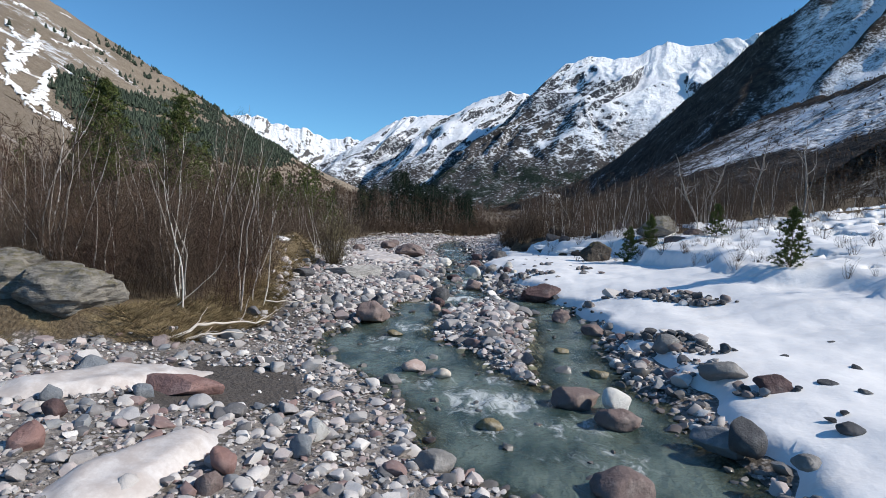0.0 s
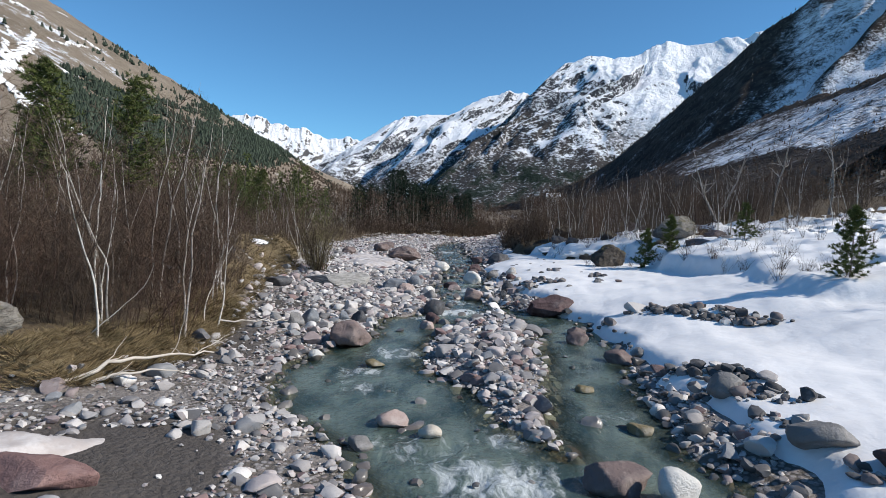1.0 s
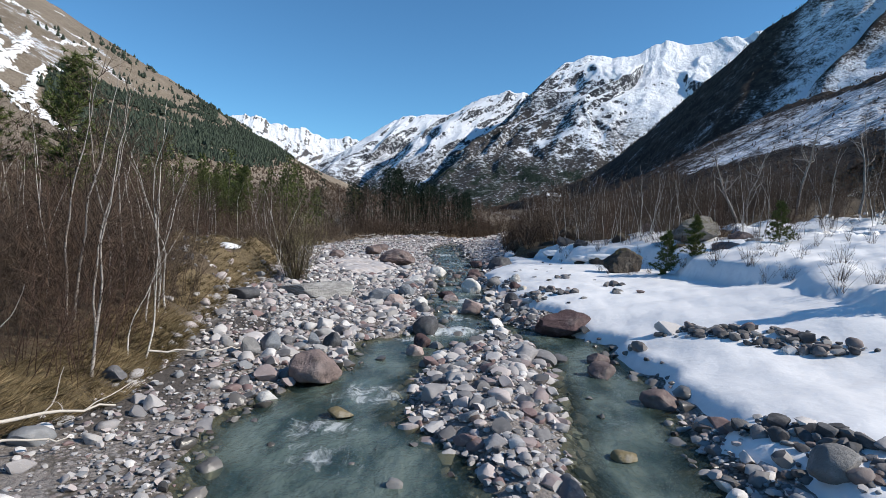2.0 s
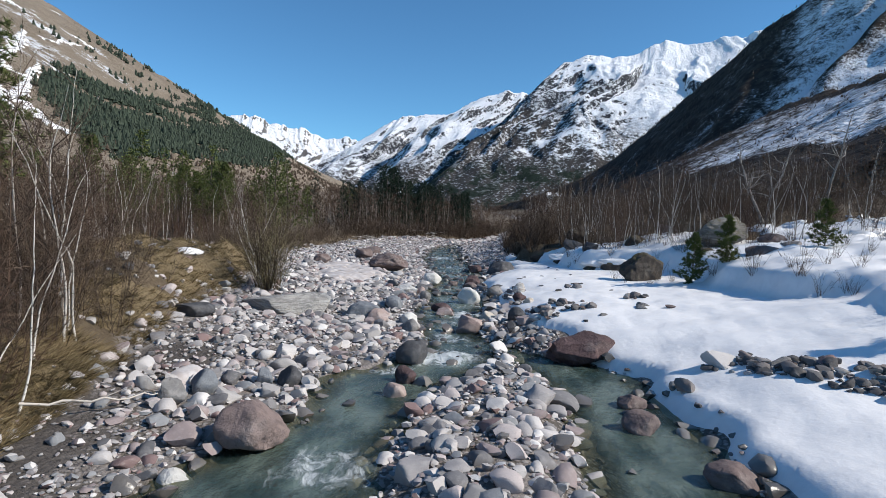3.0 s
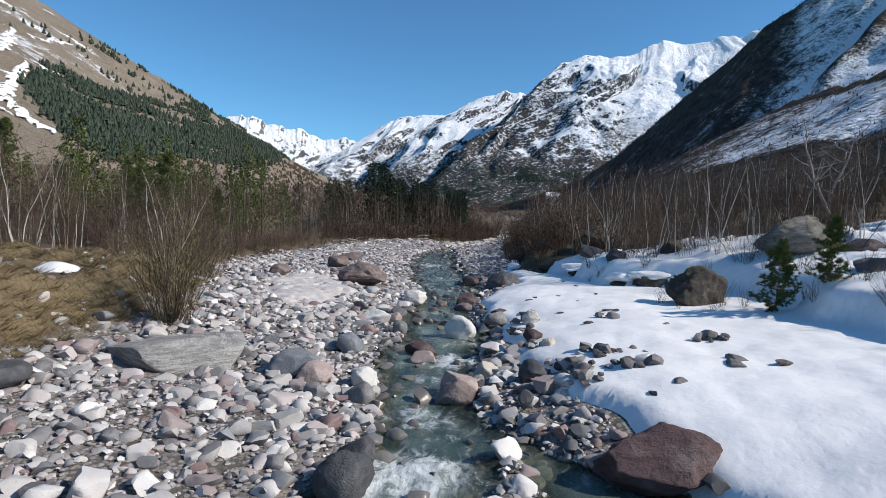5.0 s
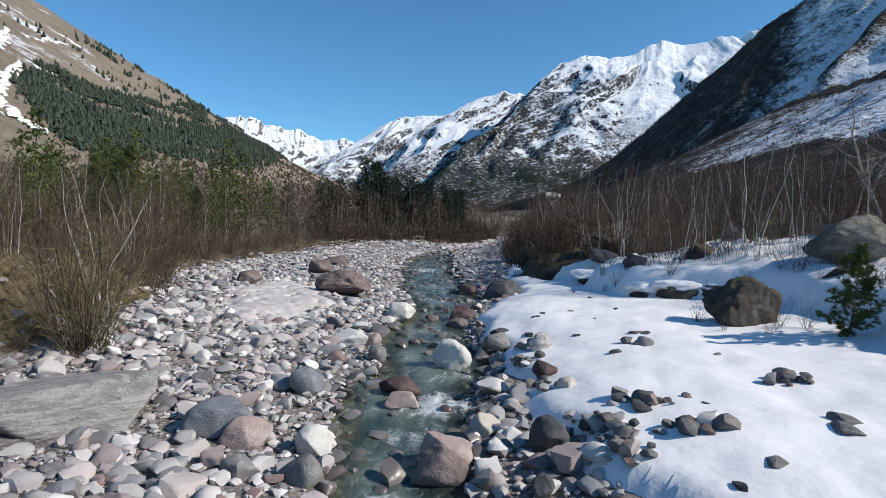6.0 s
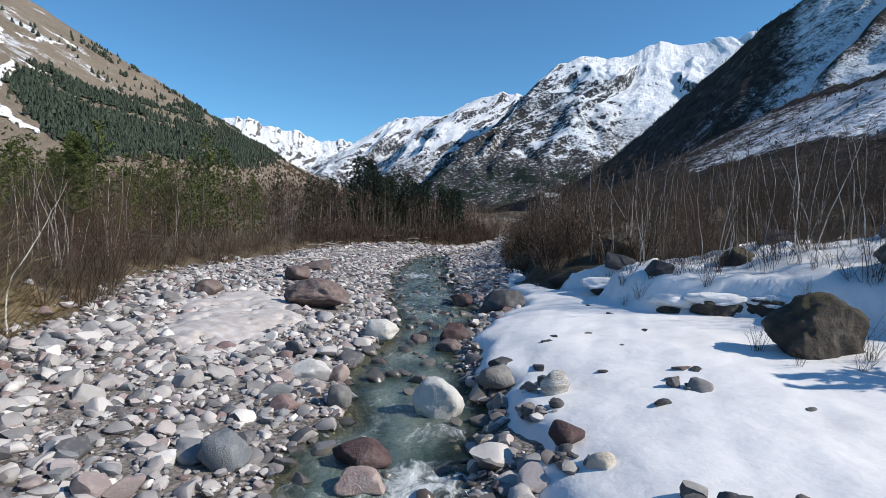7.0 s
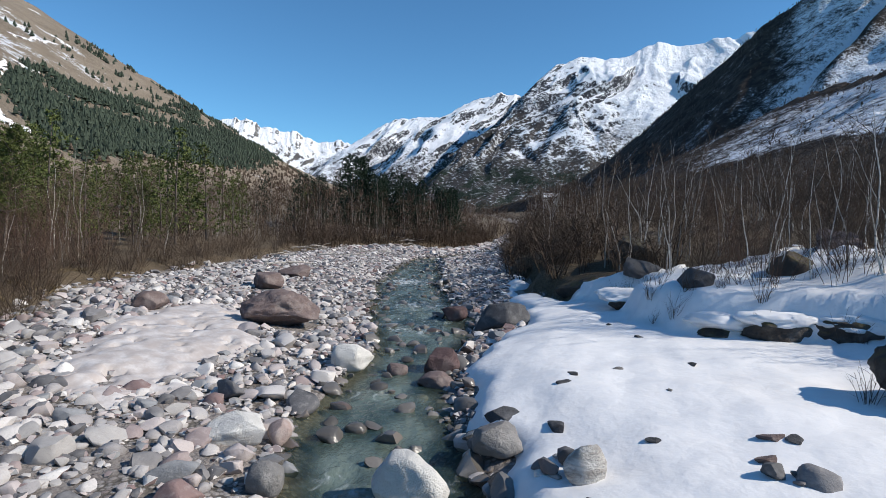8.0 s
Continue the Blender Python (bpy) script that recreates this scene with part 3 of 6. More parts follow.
def build_water():
    xs, ys = np.arange(-8.5, 12.0, 0.13), np.arange(-8.0, 128.0, 0.16)
    X, Y = np.meshgrid(xs, ys)
    h, inside, *_ = land(X, Y)
    rapids = np.zeros_like(X)
    for y0, x0, s, a in ((11.8, 0.2, 1.0, 0.7), (12.3, 2.0, 1.2, 0.7), (15.0, -1.2, 1.3, 0.7), (15.6, 0.6, 1.0, 0.7), (18.4, -3.0, 1.3, 0.6), (10.6, 2.4, 1.3, 0.7), (13.6, 0.2, 1.5, 0.9), (17.2, 3.0, 1.3, 0.5), (20.0, -3.4, 1.0, 0.75), (22.3, -2.8, 1.3, 0.8), (28.6, -2.6, 1.0, 0.8), (30.6, -1.4, 1.6, 1.0),
                         (33.4, -1.5, 1.4, 0.75), (36.4, -1.7, 1.3, 0.6), (38.6, -1.0, 1.5, 0.9), (41.0, -0.9, 1.2, 0.75), (47.5, -2.4, 1.2, 0.6), (56, -2.6, 2.2, 0.7), (62, -3.4, 3.0, 0.7), (72, -4.8, 4.0, 0.75), (25.2, 3.2, 1.2, 0.5), (21.0, 3.2, 1.2, 0.5)):
        rapids = np.maximum(rapids, a * np.exp(-((X - x0) / (1.3 * s)) ** 2 - ((Y - y0) / s) ** 2))
    rapids = np.maximum(rapids, 0.50 * sstep(Y, 27, 31) * (1 - 0.6 * sstep(Y, 42, 46) * (1 - sstep(Y, 52, 58))))
    n1, n2 = sheet_fbm(X, Y * 0.6, 1.1, 3.0, 3), sheet_fbm(X, Y * 0.5, 3.0, 7.0, 2)
    Z = water_z(Y) + 0.018 * n1 + 0.010 * n2 + rapids * (0.075 * n2 + 0.05 * n1)
    ok = inside > -0.45
    faces = grid_faces(len(xs), len(ys))
    faces = faces[ok.ravel()[faces].all(1)]
    used = np.unique(faces)
    remap = np.full(X.size, -1)
    remap[used] = np.arange(len(used))
    me = raw_mesh("stream_water", np.stack([X, Y, Z], -1).reshape(-1, 3)[used], remap[faces], M_WATER)
    for key, val in (("foam", rapids), ("deep", sstep(inside, 0.0, 1.1))):
        at = me.attributes.new(key, "FLOAT", "POINT")
        at.data.foreach_set("value", val.ravel()[used].astype(np.float32))
    tagged(new("water", me), "shallow blue-green mountain stream with white rapids", "stream", kind="structure")


# ---- rocks ----
def ico(sub):
    bm = bmesh.new()
    bmesh.ops.create_icosphere(bm, subdivisions=sub, radius=1.0)
    bm.verts.ensure_lookup_table()
    v = np.array([p.co[:] for p in bm.verts])
    f = np.array([[p.index for p in q.verts] for q in bm.faces])
    bm.free()
    return v, f


ICO = {k: ico(k) for k in (1, 2, 3, 4, 5)}


def rock_shape(sub, seed, cuts=12, rough=0.08, flat=0.72, low=0.38, high=0.78, soft=0.96):
    """A river-worn rock: a ball cut by soft planes, then roughened."""
    rng = np.random.RandomState(seed)
    v, f = ICO[sub]
    v = v.copy()
    for _ in range(cuts):
        n = rng.normal(size=3)
        n /= np.linalg.norm(n)
        c = rng.uniform(low, high)
        d = v @ n
        v -= np.where(d > c, (d - c) * soft, 0)[:, None] * n
    if rough:
        k = np.array([1 + rough * fbm(*(p * 1.6 + seed * 3.1), 4) + 0.35 * rough * noise.noise(Vector(p * 5.5 + seed)) for p in v])
        v *= k[:, None]
    v *= np.array([1.0, rng.uniform(0.62, 0.95), flat])
    lo, hi = v.min(0), v.max(0)
    v = (v - (lo + hi) / 2) / (hi - lo)
    return v, f


def boulder(name, x, y, w, h, kind, label, depth=None, turn=0.0, z=None, sink=0.22, seed=None, cuts=9, rough=0.08, sub=4, tilt=0.0, low=0.50):
    """One boulder: its middle, width, visible height and rock."""
    seed = seed if seed is not None else int(abs(x * 131 + y * 17)) % 997
    v, f = rock_shape(sub if w > 0.7 else min(sub, 3), seed, cuts, rough, 0.75, low, 0.88, 0.92)
    hh = h / (1 - sink)
    v = v * np.array([w, depth or w * 0.85, hh])
    me = raw_mesh(name, v, f, M_ROCK[kind], True, 58)
    ob = new(name, me)
    base = land_at(x, y) if z is None else z
    ob.matrix_world = Matrix.Translation((x, y, base + hh * (0.5 - sink))) @ Euler((radians(tilt), 0, radians(turn))).to_matrix().to_4x4()
    KEEP.append((x, y, w * 0.5))
    return tagged(ob, label, "boulder")


KEEP = []


def snow_patch(name, cx, cy, a, b, turn, thick, label, mat, wob=0.35, holes=0.0, cell=0.12):
    """A thin lens of old snow lying on the gravel."""
    r = max(a, b) * 1.4
    xs = np.arange(-r, r, cell)
    X, Y = np.meshgrid(xs, xs)
    ct, st = math.cos(radians(turn)), math.sin(radians(turn))
    U, V = (X * ct + Y * st) / a, (-X * st + Y * ct) / b
    n = sheet_fbm(X, Y, 0.55, cx, 4)
    m = 1.0 - np.sqrt(U * U + V * V) + wob * n
    T = thick * sstep(m, 0.0, 0.45) - 0.4 * (1 - sstep(m, -0.35, 0.05)) + 0.025 * sheet_fbm(X, Y, 2.2, cy, 3)
    if holes:
        T -= holes * sstep(sheet_fbm(X, Y, 1.4, cx + 9, 3), 0.35, 0.6)
    H = land(X + cx, Y + cy)[0]
    ok = T > -0.35
    faces = grid_faces(len(xs), len(xs))
    faces = faces[ok.ravel()[faces].all(1)]
    used = np.unique(faces)
    remap = np.full(X.size, -1)
    remap[used] = np.arange(len(used))
    me = raw_mesh(name, np.stack([X, Y, H + T], -1).reshape(-1, 3)[used], remap[faces], mat)
    ob = new(name, me)
    ob.location = (cx, cy, 0)
    PATCHES.append((cx, cy, a, b, ct, st))
    return tagged(ob, label, "snow", kind="stuff")


PATCHES = []


def snow_depth(X, Y):
    xs = np.interp(Y, Y_S, X_S)
    _, inside, d, d2, isl = land(X, Y)
    e = X - xs + 0.22 * np.sin(Y * 1.7) + 0.13 * np.sin(Y * 3.1 + 1.0 + 0.6 * X)
    t = 0.52 * sstep(e, -0.15, 0.65) - 0.22 - 0.4 * sstep(-e, 0.1, 0.7) + 0.10 * sstep(e, 0.5, 3.0) - 0.10 * sstep(e, 3, 9)
    return t, e, d2


def build_snow_field():
    xs, ys = np.arange(-1.5, 42, 0.25), np.arange(-3, 82, 0.25)
    X, Y = np.meshgrid(xs, ys)
    h = land(X, Y)[0]
    T, e, d2 = snow_depth(X, Y)
    n1, n2 = sheet_fbm(X, Y, 0.28, 1.0, 3), sheet_fbm(X, Y, 1.3, 4.0, 3)
    T = T + 0.05 * n1 + 0.035 * n2 * sstep(e, 0.2, 1.0)
    # a soft lip on the terrace, and bare ground among the trees behind it
    T = T + 0.10 * np.exp(-((d2 - 1.7) / 0.7) ** 2) + 0.08 * sheet_fbm(X, Y, 0.75, 6.0, 3) * sstep(d2, -0.5, 1.5)
    bare = sstep(d2, 5.0, 12.0) * 0.38 + sstep(Y, 49, 60) * sstep(d2, 1.0, 4.0) * 0.42
    T = T - 0.9 * sstep(n1 * 0.5 + 0.5 + 0.25 * n2 + bare, 0.82, 1.0) * sstep(d2, 0.8, 3.0)
    T = T - 0.9 * sstep(Y, 56.5, 61) * sstep(d2, -1.2, 0.6)
    T = T - 0.9 * sstep(Y, 70, 80) - 0.9 * sstep(X, 38, 46)
    ok = (T > -1.6) & (e > -0.7)
    faces = grid_faces(len(xs), len(ys))
    faces = faces[ok.ravel()[faces].all(1)]
    used = np.unique(faces)
    remap = np.full(X.size, -1)
    remap[used] = np.arange(len(used))
    me = raw_mesh("snow_field", np.stack([X, Y, h + T], -1).reshape(-1, 3)[used], remap[faces], M_SNOW)
    tagged(new("snow_field", me), "white old spring snow with melted edge beside the stream", "snow", kind="structure")


def undercut(x, y, length, high, turn, seed):
    """A dark earth bank bared under an overhanging lip of snow."""
    e = new("earth_bank")
    for _ in range(80):
        if float(land(np.array([x]), np.array([y]))[3][0]) < 0.25:
            break
        x, y = x - 0.05, y - 0.07
    z = snow_top(x, y)
    high = min(high, max(0.16, snow_top(x + 0.5, y + 1.0) - z - 0.05))
    e.location = (x, y, z)
    e.rotation_euler = (0, 0, radians(turn))
    v, f = rock_shape(4, seed, 10, 0.16, 0.8, 0.5, 0.9, 0.9)
    part("earth", raw_mesh("earth", v * np.array([length, 1.2, high * 2.0]), f, M_ROCK["mossy"], True, 60), e, "dark bare earth and roots").location = (0, 0.35, high * 0.15)
    v, f = rock_shape(4, seed + 1, 5, 0.16, 0.8, 0.62, 0.95, 0.85)
    part("snow_lip", raw_mesh("snow_lip", v * np.array([length * 1.45, 2.2, 0.62]), f, M_SNOW), e, "overhanging white snow").location = (0.25, 0.80, high - 0.03)
    tagged(e, "dark undercut earth bank below a lip of snow", "bank", "undercut banks of the terrace")


def snow_top(x, y):
    a = np.array([float(x)]), np.array([float(y)])
    t = snow_depth(*a)[0][0]
    return land_at(x, y) + max(0.0, float(t))


# ---- loose stones ----
def stone_meshes(sub, count, seed0, flat=0.72):
    return [rock_shape(sub, seed0 + k, 13 - 4 * (k % 2), 0.10 if sub > 1 else 0.0, 0.52 + 0.08 * (k % 5), 0.38 + 0.08 * (k % 3 == 0), 0.80, 0.98) for k in range(count)]


def stone_places(count, lo, hi, y0, y1, where, rng, power=2.2, gap=0.80):
    """Dart throwing: places and widths of stones that hardly overlap."""
    out = []
    cell = hi * 1.05
    grid = {}
    tries = 0
    while len(out) < count and tries < count * 9:
        tries += 1
        y = y0 + (y1 - y0) * rng.random() ** 1.25
        x = rng.uniform(*where(y, None))
        w = (lo + (hi - lo) * rng.random() ** power) * min(1.0, 0.62 + 0.024 * max(0.0, y - 8))
        k = where(y, x)
        if k <= 0 or rng.random() > k:
            continue
        i, j = int(x // cell), int(y // cell)
        bad = False
        for a in (i - 1, i, i + 1):
            for b in (j - 1, j, j + 1):
                for (px, py, pw) in grid.get((a, b), ()):
                    if (px - x) ** 2 + (py - y) ** 2 < ((pw + w) * 0.5 * gap) ** 2:
                        bad = True
                        break
        if bad:
            continue
        if taken(x, y, 0.92):
            continue
        grid.setdefault((i, j), []).append((x, y, w))
        out.append((x, y, w))
    return out


def taken(x, y, share=1.0):
    """Whether a boulder or stone already stands at a place."""
    if len(KEEP) != KEPT["n"]:
        KEPT["n"], KEPT["at"] = len(KEEP), {}
        for px, py, pr in KEEP:
            for a in range(int((px - pr) // 2), int((px + pr) // 2) + 1):
                for b in range(int((py - pr) // 2), int((py + pr) // 2) + 1):
                    KEPT["at"].setdefault((a, b), []).append((px, py, pr))
    return any((px - x) ** 2 + (py - y) ** 2 < (pr * share) ** 2 for px, py, pr in KEPT["at"].get((int(x // 2), int(y // 2)), ()))


KEPT = {"n": -1, "at": {}}


def in_patch(x, y):
    for cx, cy, a, b, ct, st in PATCHES:
        u, v = ((x - cx) * ct + (y - cy) * st) / a, (-(x - cx) * st + (y - cy) * ct) / b
        if u * u + v * v < 0.62:
            return True
    return False


# clumps of rock lying on the snow: middle, half lengths, turn
CLUMPS = ((7.6, 26.6, 2.3, 0.7, -38), (8.9, 24.9, 1.5, 0.5, -30), (5.6, 19.4, 1.6, 0.55, -50), (5.9, 17.6, 1.3, 0.6, -40), (5.6, 15.6, 0.8, 0.45, -30), (3.3, 36.2, 0.9, 0.35, -10),
          (3.4, 34.7, 0.6, 0.3, 10), (6.7, 37.4, 0.9, 0.3, 10), (1.9, 35.0, 0.6, 1.2, 20), (1.3, 38.6, 0.45, 0.7, 10), (1.4, 42.3, 0.5, 0.35, 0), (4.2, 41.2, 0.4, 0.25, 0), (6.5, 13.6, 0.7, 0.35, 0), (1.2, 40.8, 0.5, 0.4, 0))


def clump(x, y):
    best = 0.0
    for cx, cy, a, b, turn in CLUMPS:
        c, s = math.cos(radians(turn)), math.sin(radians(turn))
        u, v = ((x - cx) * c + (y - cy) * s) / a, (-(x - cx) * s + (y - cy) * c) / b
        best = max(best, 1.15 - (u * u + v * v))
    return best


LINES = {k: np.interp(np.arange(-20, 345, 0.05), ys, xs).tolist() for k, ys, xs in (("L", Y_L, X_L), ("R", Y_R, X_R), ("IL", Y_I, X_IL), ("IR", Y_I, X_IR), ("S", Y_S, X_S), ("B", Y_B, X_B), ("T", Y_T, X_T))}


def line(k, y):
    """The x of one of the plan's lines at y."""
    return LINES[k][int((y + 20) * 20)]


def stone_zone(y, x, water=0.10, snowy=True, fine=False):
    """How likely a stone lies at a place; with no x, the span to try."""
    xb, xs = line("B", y), line("S", y)
    if x is None:
        return (xb - 0.3, xs + (6.0 if 13 < y < 43 else 1.0))
    xl, xr = line("L", y), line("R", y)
    if x < xl:
        if in_patch(x, y):
            return 0.09
        if (x + 5.9) ** 2 / 3.0 + (y - 12.7) ** 2 / 2.6 < 1:
            return 0.04
        if x < xb + 1.2:
            return 0.35
        if fine:
            return 1.0
        return 1.0 - 0.95 * math.exp(-((x + 7.4) / 2.3) ** 4 - ((y - 18.3) / 5.2) ** 4) - 0.7 * math.exp(-((x + 9.0) / 1.5) ** 2 - ((y - 28) / 2.6) ** 2)
    if 14.6 < y < 31.6:
        il, ir = line("IL", y), line("IR", y)
        if il - 0.15 < x < ir + 0.15:
            return 1.0
        if x < ir + 0.6 and x > il - 0.5:
            return 0.35
    if x < xr:
        edge = min(x - xl, xr - x)
        return 0.3 if edge < 0.15 else water
    if x < xs + 0.15:
        return 1.0
    return 0.0 if not snowy else (0.25 if clump(x, y) > 0 else 0.0)


def stone_rest(X, Y):
    """Heights on which stones lie: the snow where it is, else the gravel."""
    X, Y = np.array(X, float), np.array(Y, float)
    base, inside, *_ = land(X, Y)
    t = snow_depth(X, Y)[0]
    return np.where((inside < 0) & (t > 0.03), base + t - 0.02, base)


def joined_stones(name, places, shapes, rng, material, label, lift=0.18, crisp=42, afloat=False):
    V, F, n = [], [], 0
    rest = stone_rest([p[0] for p in places], [p[1] for p in places])
    for (x, y, w), z in zip(places, rest):
        if afloat:
            z = max(z, water_z(y) - w * 0.22)
        v, f = shapes[rng.randrange(len(shapes))]
        h = w * rng.uniform(0.5, 0.85)
        a, b = rng.uniform(0, 6.283), rng.uniform(-0.35, 0.35)
        m = np.array(Euler((b, rng.uniform(-0.3, 0.3), 0)).to_matrix())
        r = np.array([[math.cos(a), -math.sin(a), 0], [math.sin(a), math.cos(a), 0], [0, 0, 1]])
        p = (v * np.array([w * 1.12, w * 1.0, h])) @ (r @ m).T
        V.append(p + np.array([x, y, z + h * lift]))
        F.append(f + n)
        n += len(v)
    me = raw_mesh(name, np.concatenate(V), np.concatenate(F), material, True, crisp)
    return tagged(new(name, me), label, "stones", kind="stuff")


def build_stones():
    rng = random.Random(7)
    big = stone_meshes(3, 9, 40)
    singles = stone_places(300, 0.36, 0.72, 7.0, 58.0, lambda y, x: stone_zone(y, x, 0.05), rng, 1.6)
    meshes = [raw_mesh("river_stone", v, f, M_STONE_OB, True, 42) for v, f in big]
    rest = stone_rest([p[0] for p in singles], [p[1] for p in singles])
    for (x, y, w), z in zip(singles, rest):
        ob = new("river_stone", meshes[rng.randrange(len(meshes))])
        h = w * rng.uniform(0.55, 0.85)
        ob.matrix_world = Matrix.Translation((x, y, z + h * 0.22)) @ Euler((rng.uniform(-0.25, 0.25), rng.uniform(-0.25, 0.25), rng.uniform(0, 6.283))).to_matrix().to_4x4() @ Matrix.Diagonal((w * 1.15, w, h, 1))
        tagged(ob, "rounded river stone lying on the gravel bed", "stone", "stones along the stream")
        KEEP.append((x, y, w * 0.42))
    mid = stone_meshes(2, 12, 80)
    cob = stone_places(6600, 0.18, 0.50, 5.5, 105, lambda y, x: stone_zone(y, x, 0.05), rng, 1.7, 0.52)
    joined_stones("river_cobbles", [p for p in cob if p[1] < 46], mid, rng, M_STONE, "grey, white and pink cobbles on the gravel bars")
    joined_stones("far_bar_cobbles", [p for p in cob if p[1] >= 60], stone_meshes(1, 10, 130), rng, M_STONE, "grey and white cobbles of the far gravel bar")
    joined_stones("upper_cobbles", [p for p in cob if 46 <= p[1] < 60], stone_meshes(2, 10, 120), rng, M_STONE, "grey and white cobbles on the upper gravel bar")
    few = stone_places(12500, 0.09, 0.22, 5.5, 100, lambda y, x: stone_zone(y, x, 0.03, True, x is None or y < 14 or x > -7), rng, 1.2, 0.56)
    joined_stones("small_cobbles", few, stone_meshes(1, 14, 150), rng, M_STONE, "small mixed cobbles between the larger stones", 0.34)
    joined_stones("pebbles", stone_places(5500, 0.05, 0.11, 5.5, 40, lambda y, x: stone_zone(y, x, 0.0, False, True), rng, 1.0), stone_meshes(1, 8, 170), rng, M_STONE, "loose pebbles scattered over the gravel", 0.35)

    def on_bank(y, x):
        if x is None:
            return (line("B", y) - 5.0, line("B", y) + 0.6)
        return 0.9 if soil_patch(x, y) > 0.05 else 0.12
    joined_stones("bank_stones", stone_places(150, 0.12, 0.46, 28, 48, on_bank, rng, 2.2), stone_meshes(2, 8, 250), rng, M_STONE, "pale stones showing through the broken turf of the bank", 0.2)

    def far_bed(y, x):
        if x is None:
            return (line("B", y) + 0.3, line("T", y) + 0.5)
        return 1.0 if not line("L", y) < x < line("R", y) else 0.25
    joined_stones("far_cobbles", stone_places(1300, 0.35, 0.9, 98, 175, far_bed, rng, 1.8, 0.7), stone_meshes(1, 8, 210), rng, M_STONE, "pale cobbles of the stream bed further up")

    # dark angular rock piled on the snow
    def on_snow(y, x):
        if x is None:
            return (line("S", y) + 0.3, line("S", y) + 6.0)
        k = clump(x, y)
        return 0.0 if k <= 0.0 else min(1.0, 0.35 + k)
    rough_stones = [rock_shape(2, 230 + k, 12, 0.07, 0.8, 0.40, 0.80) for k in range(9)]
    joined_stones("snow_rocks", stone_places(620, 0.12, 0.44, 12, 44, on_snow, rng, 1.9, 0.42), rough_stones, rng, M_STONE_DARK, "dark angular rocks piled on the snow", 0.36, 40)

    # dark stones melted out of the snow field
    dark = [raw_mesh("snow_stone", *rock_shape(3, 190 + k, 11, 0.05, 0.5), M_ROCK[kind], True, 38) for k, kind in enumerate(("dark", "brown", "dark", "grey"))]
    for _ in range(34):
        y = rng.uniform(9, 52)
        x = line("S", y) + rng.uniform(1.0, 6.5)
        w = rng.uniform(0.14, 0.38)
        ob = new("snow_stone", dark[rng.randrange(4)])
        ob.matrix_world = Matrix.Translation((x, y, snow_top(x, y) + w * 0.05)) @ Euler((0, 0, rng.uniform(0, 6.28))).to_matrix().to_4x4() @ Matrix.Diagonal((w * 1.5, w, w * 0.5, 1))
        tagged(ob, "small dark stone melting out of the snow", "stone", "stones in the snow field")

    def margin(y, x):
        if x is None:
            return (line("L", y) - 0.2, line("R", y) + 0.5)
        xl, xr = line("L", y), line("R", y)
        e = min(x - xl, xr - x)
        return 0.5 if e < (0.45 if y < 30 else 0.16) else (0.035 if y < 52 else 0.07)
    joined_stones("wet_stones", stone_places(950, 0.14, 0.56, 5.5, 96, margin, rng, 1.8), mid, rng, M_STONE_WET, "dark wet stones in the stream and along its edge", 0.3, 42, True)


# ---- trees and shrubs ----
def wander(start, direction, length, steps, bend, rng, up=0.0):
    p, d = np.array(start, float), np.array(direction, float)
    pts = [p.copy()]
    for _ in range(steps):
        d = d + rng.normal(size=3) * bend + np.array([0, 0, up])
        d /= np.linalg.norm(d)
        p = p + d * (length / steps)
        pts.append(p.copy())
    return np.array(pts)


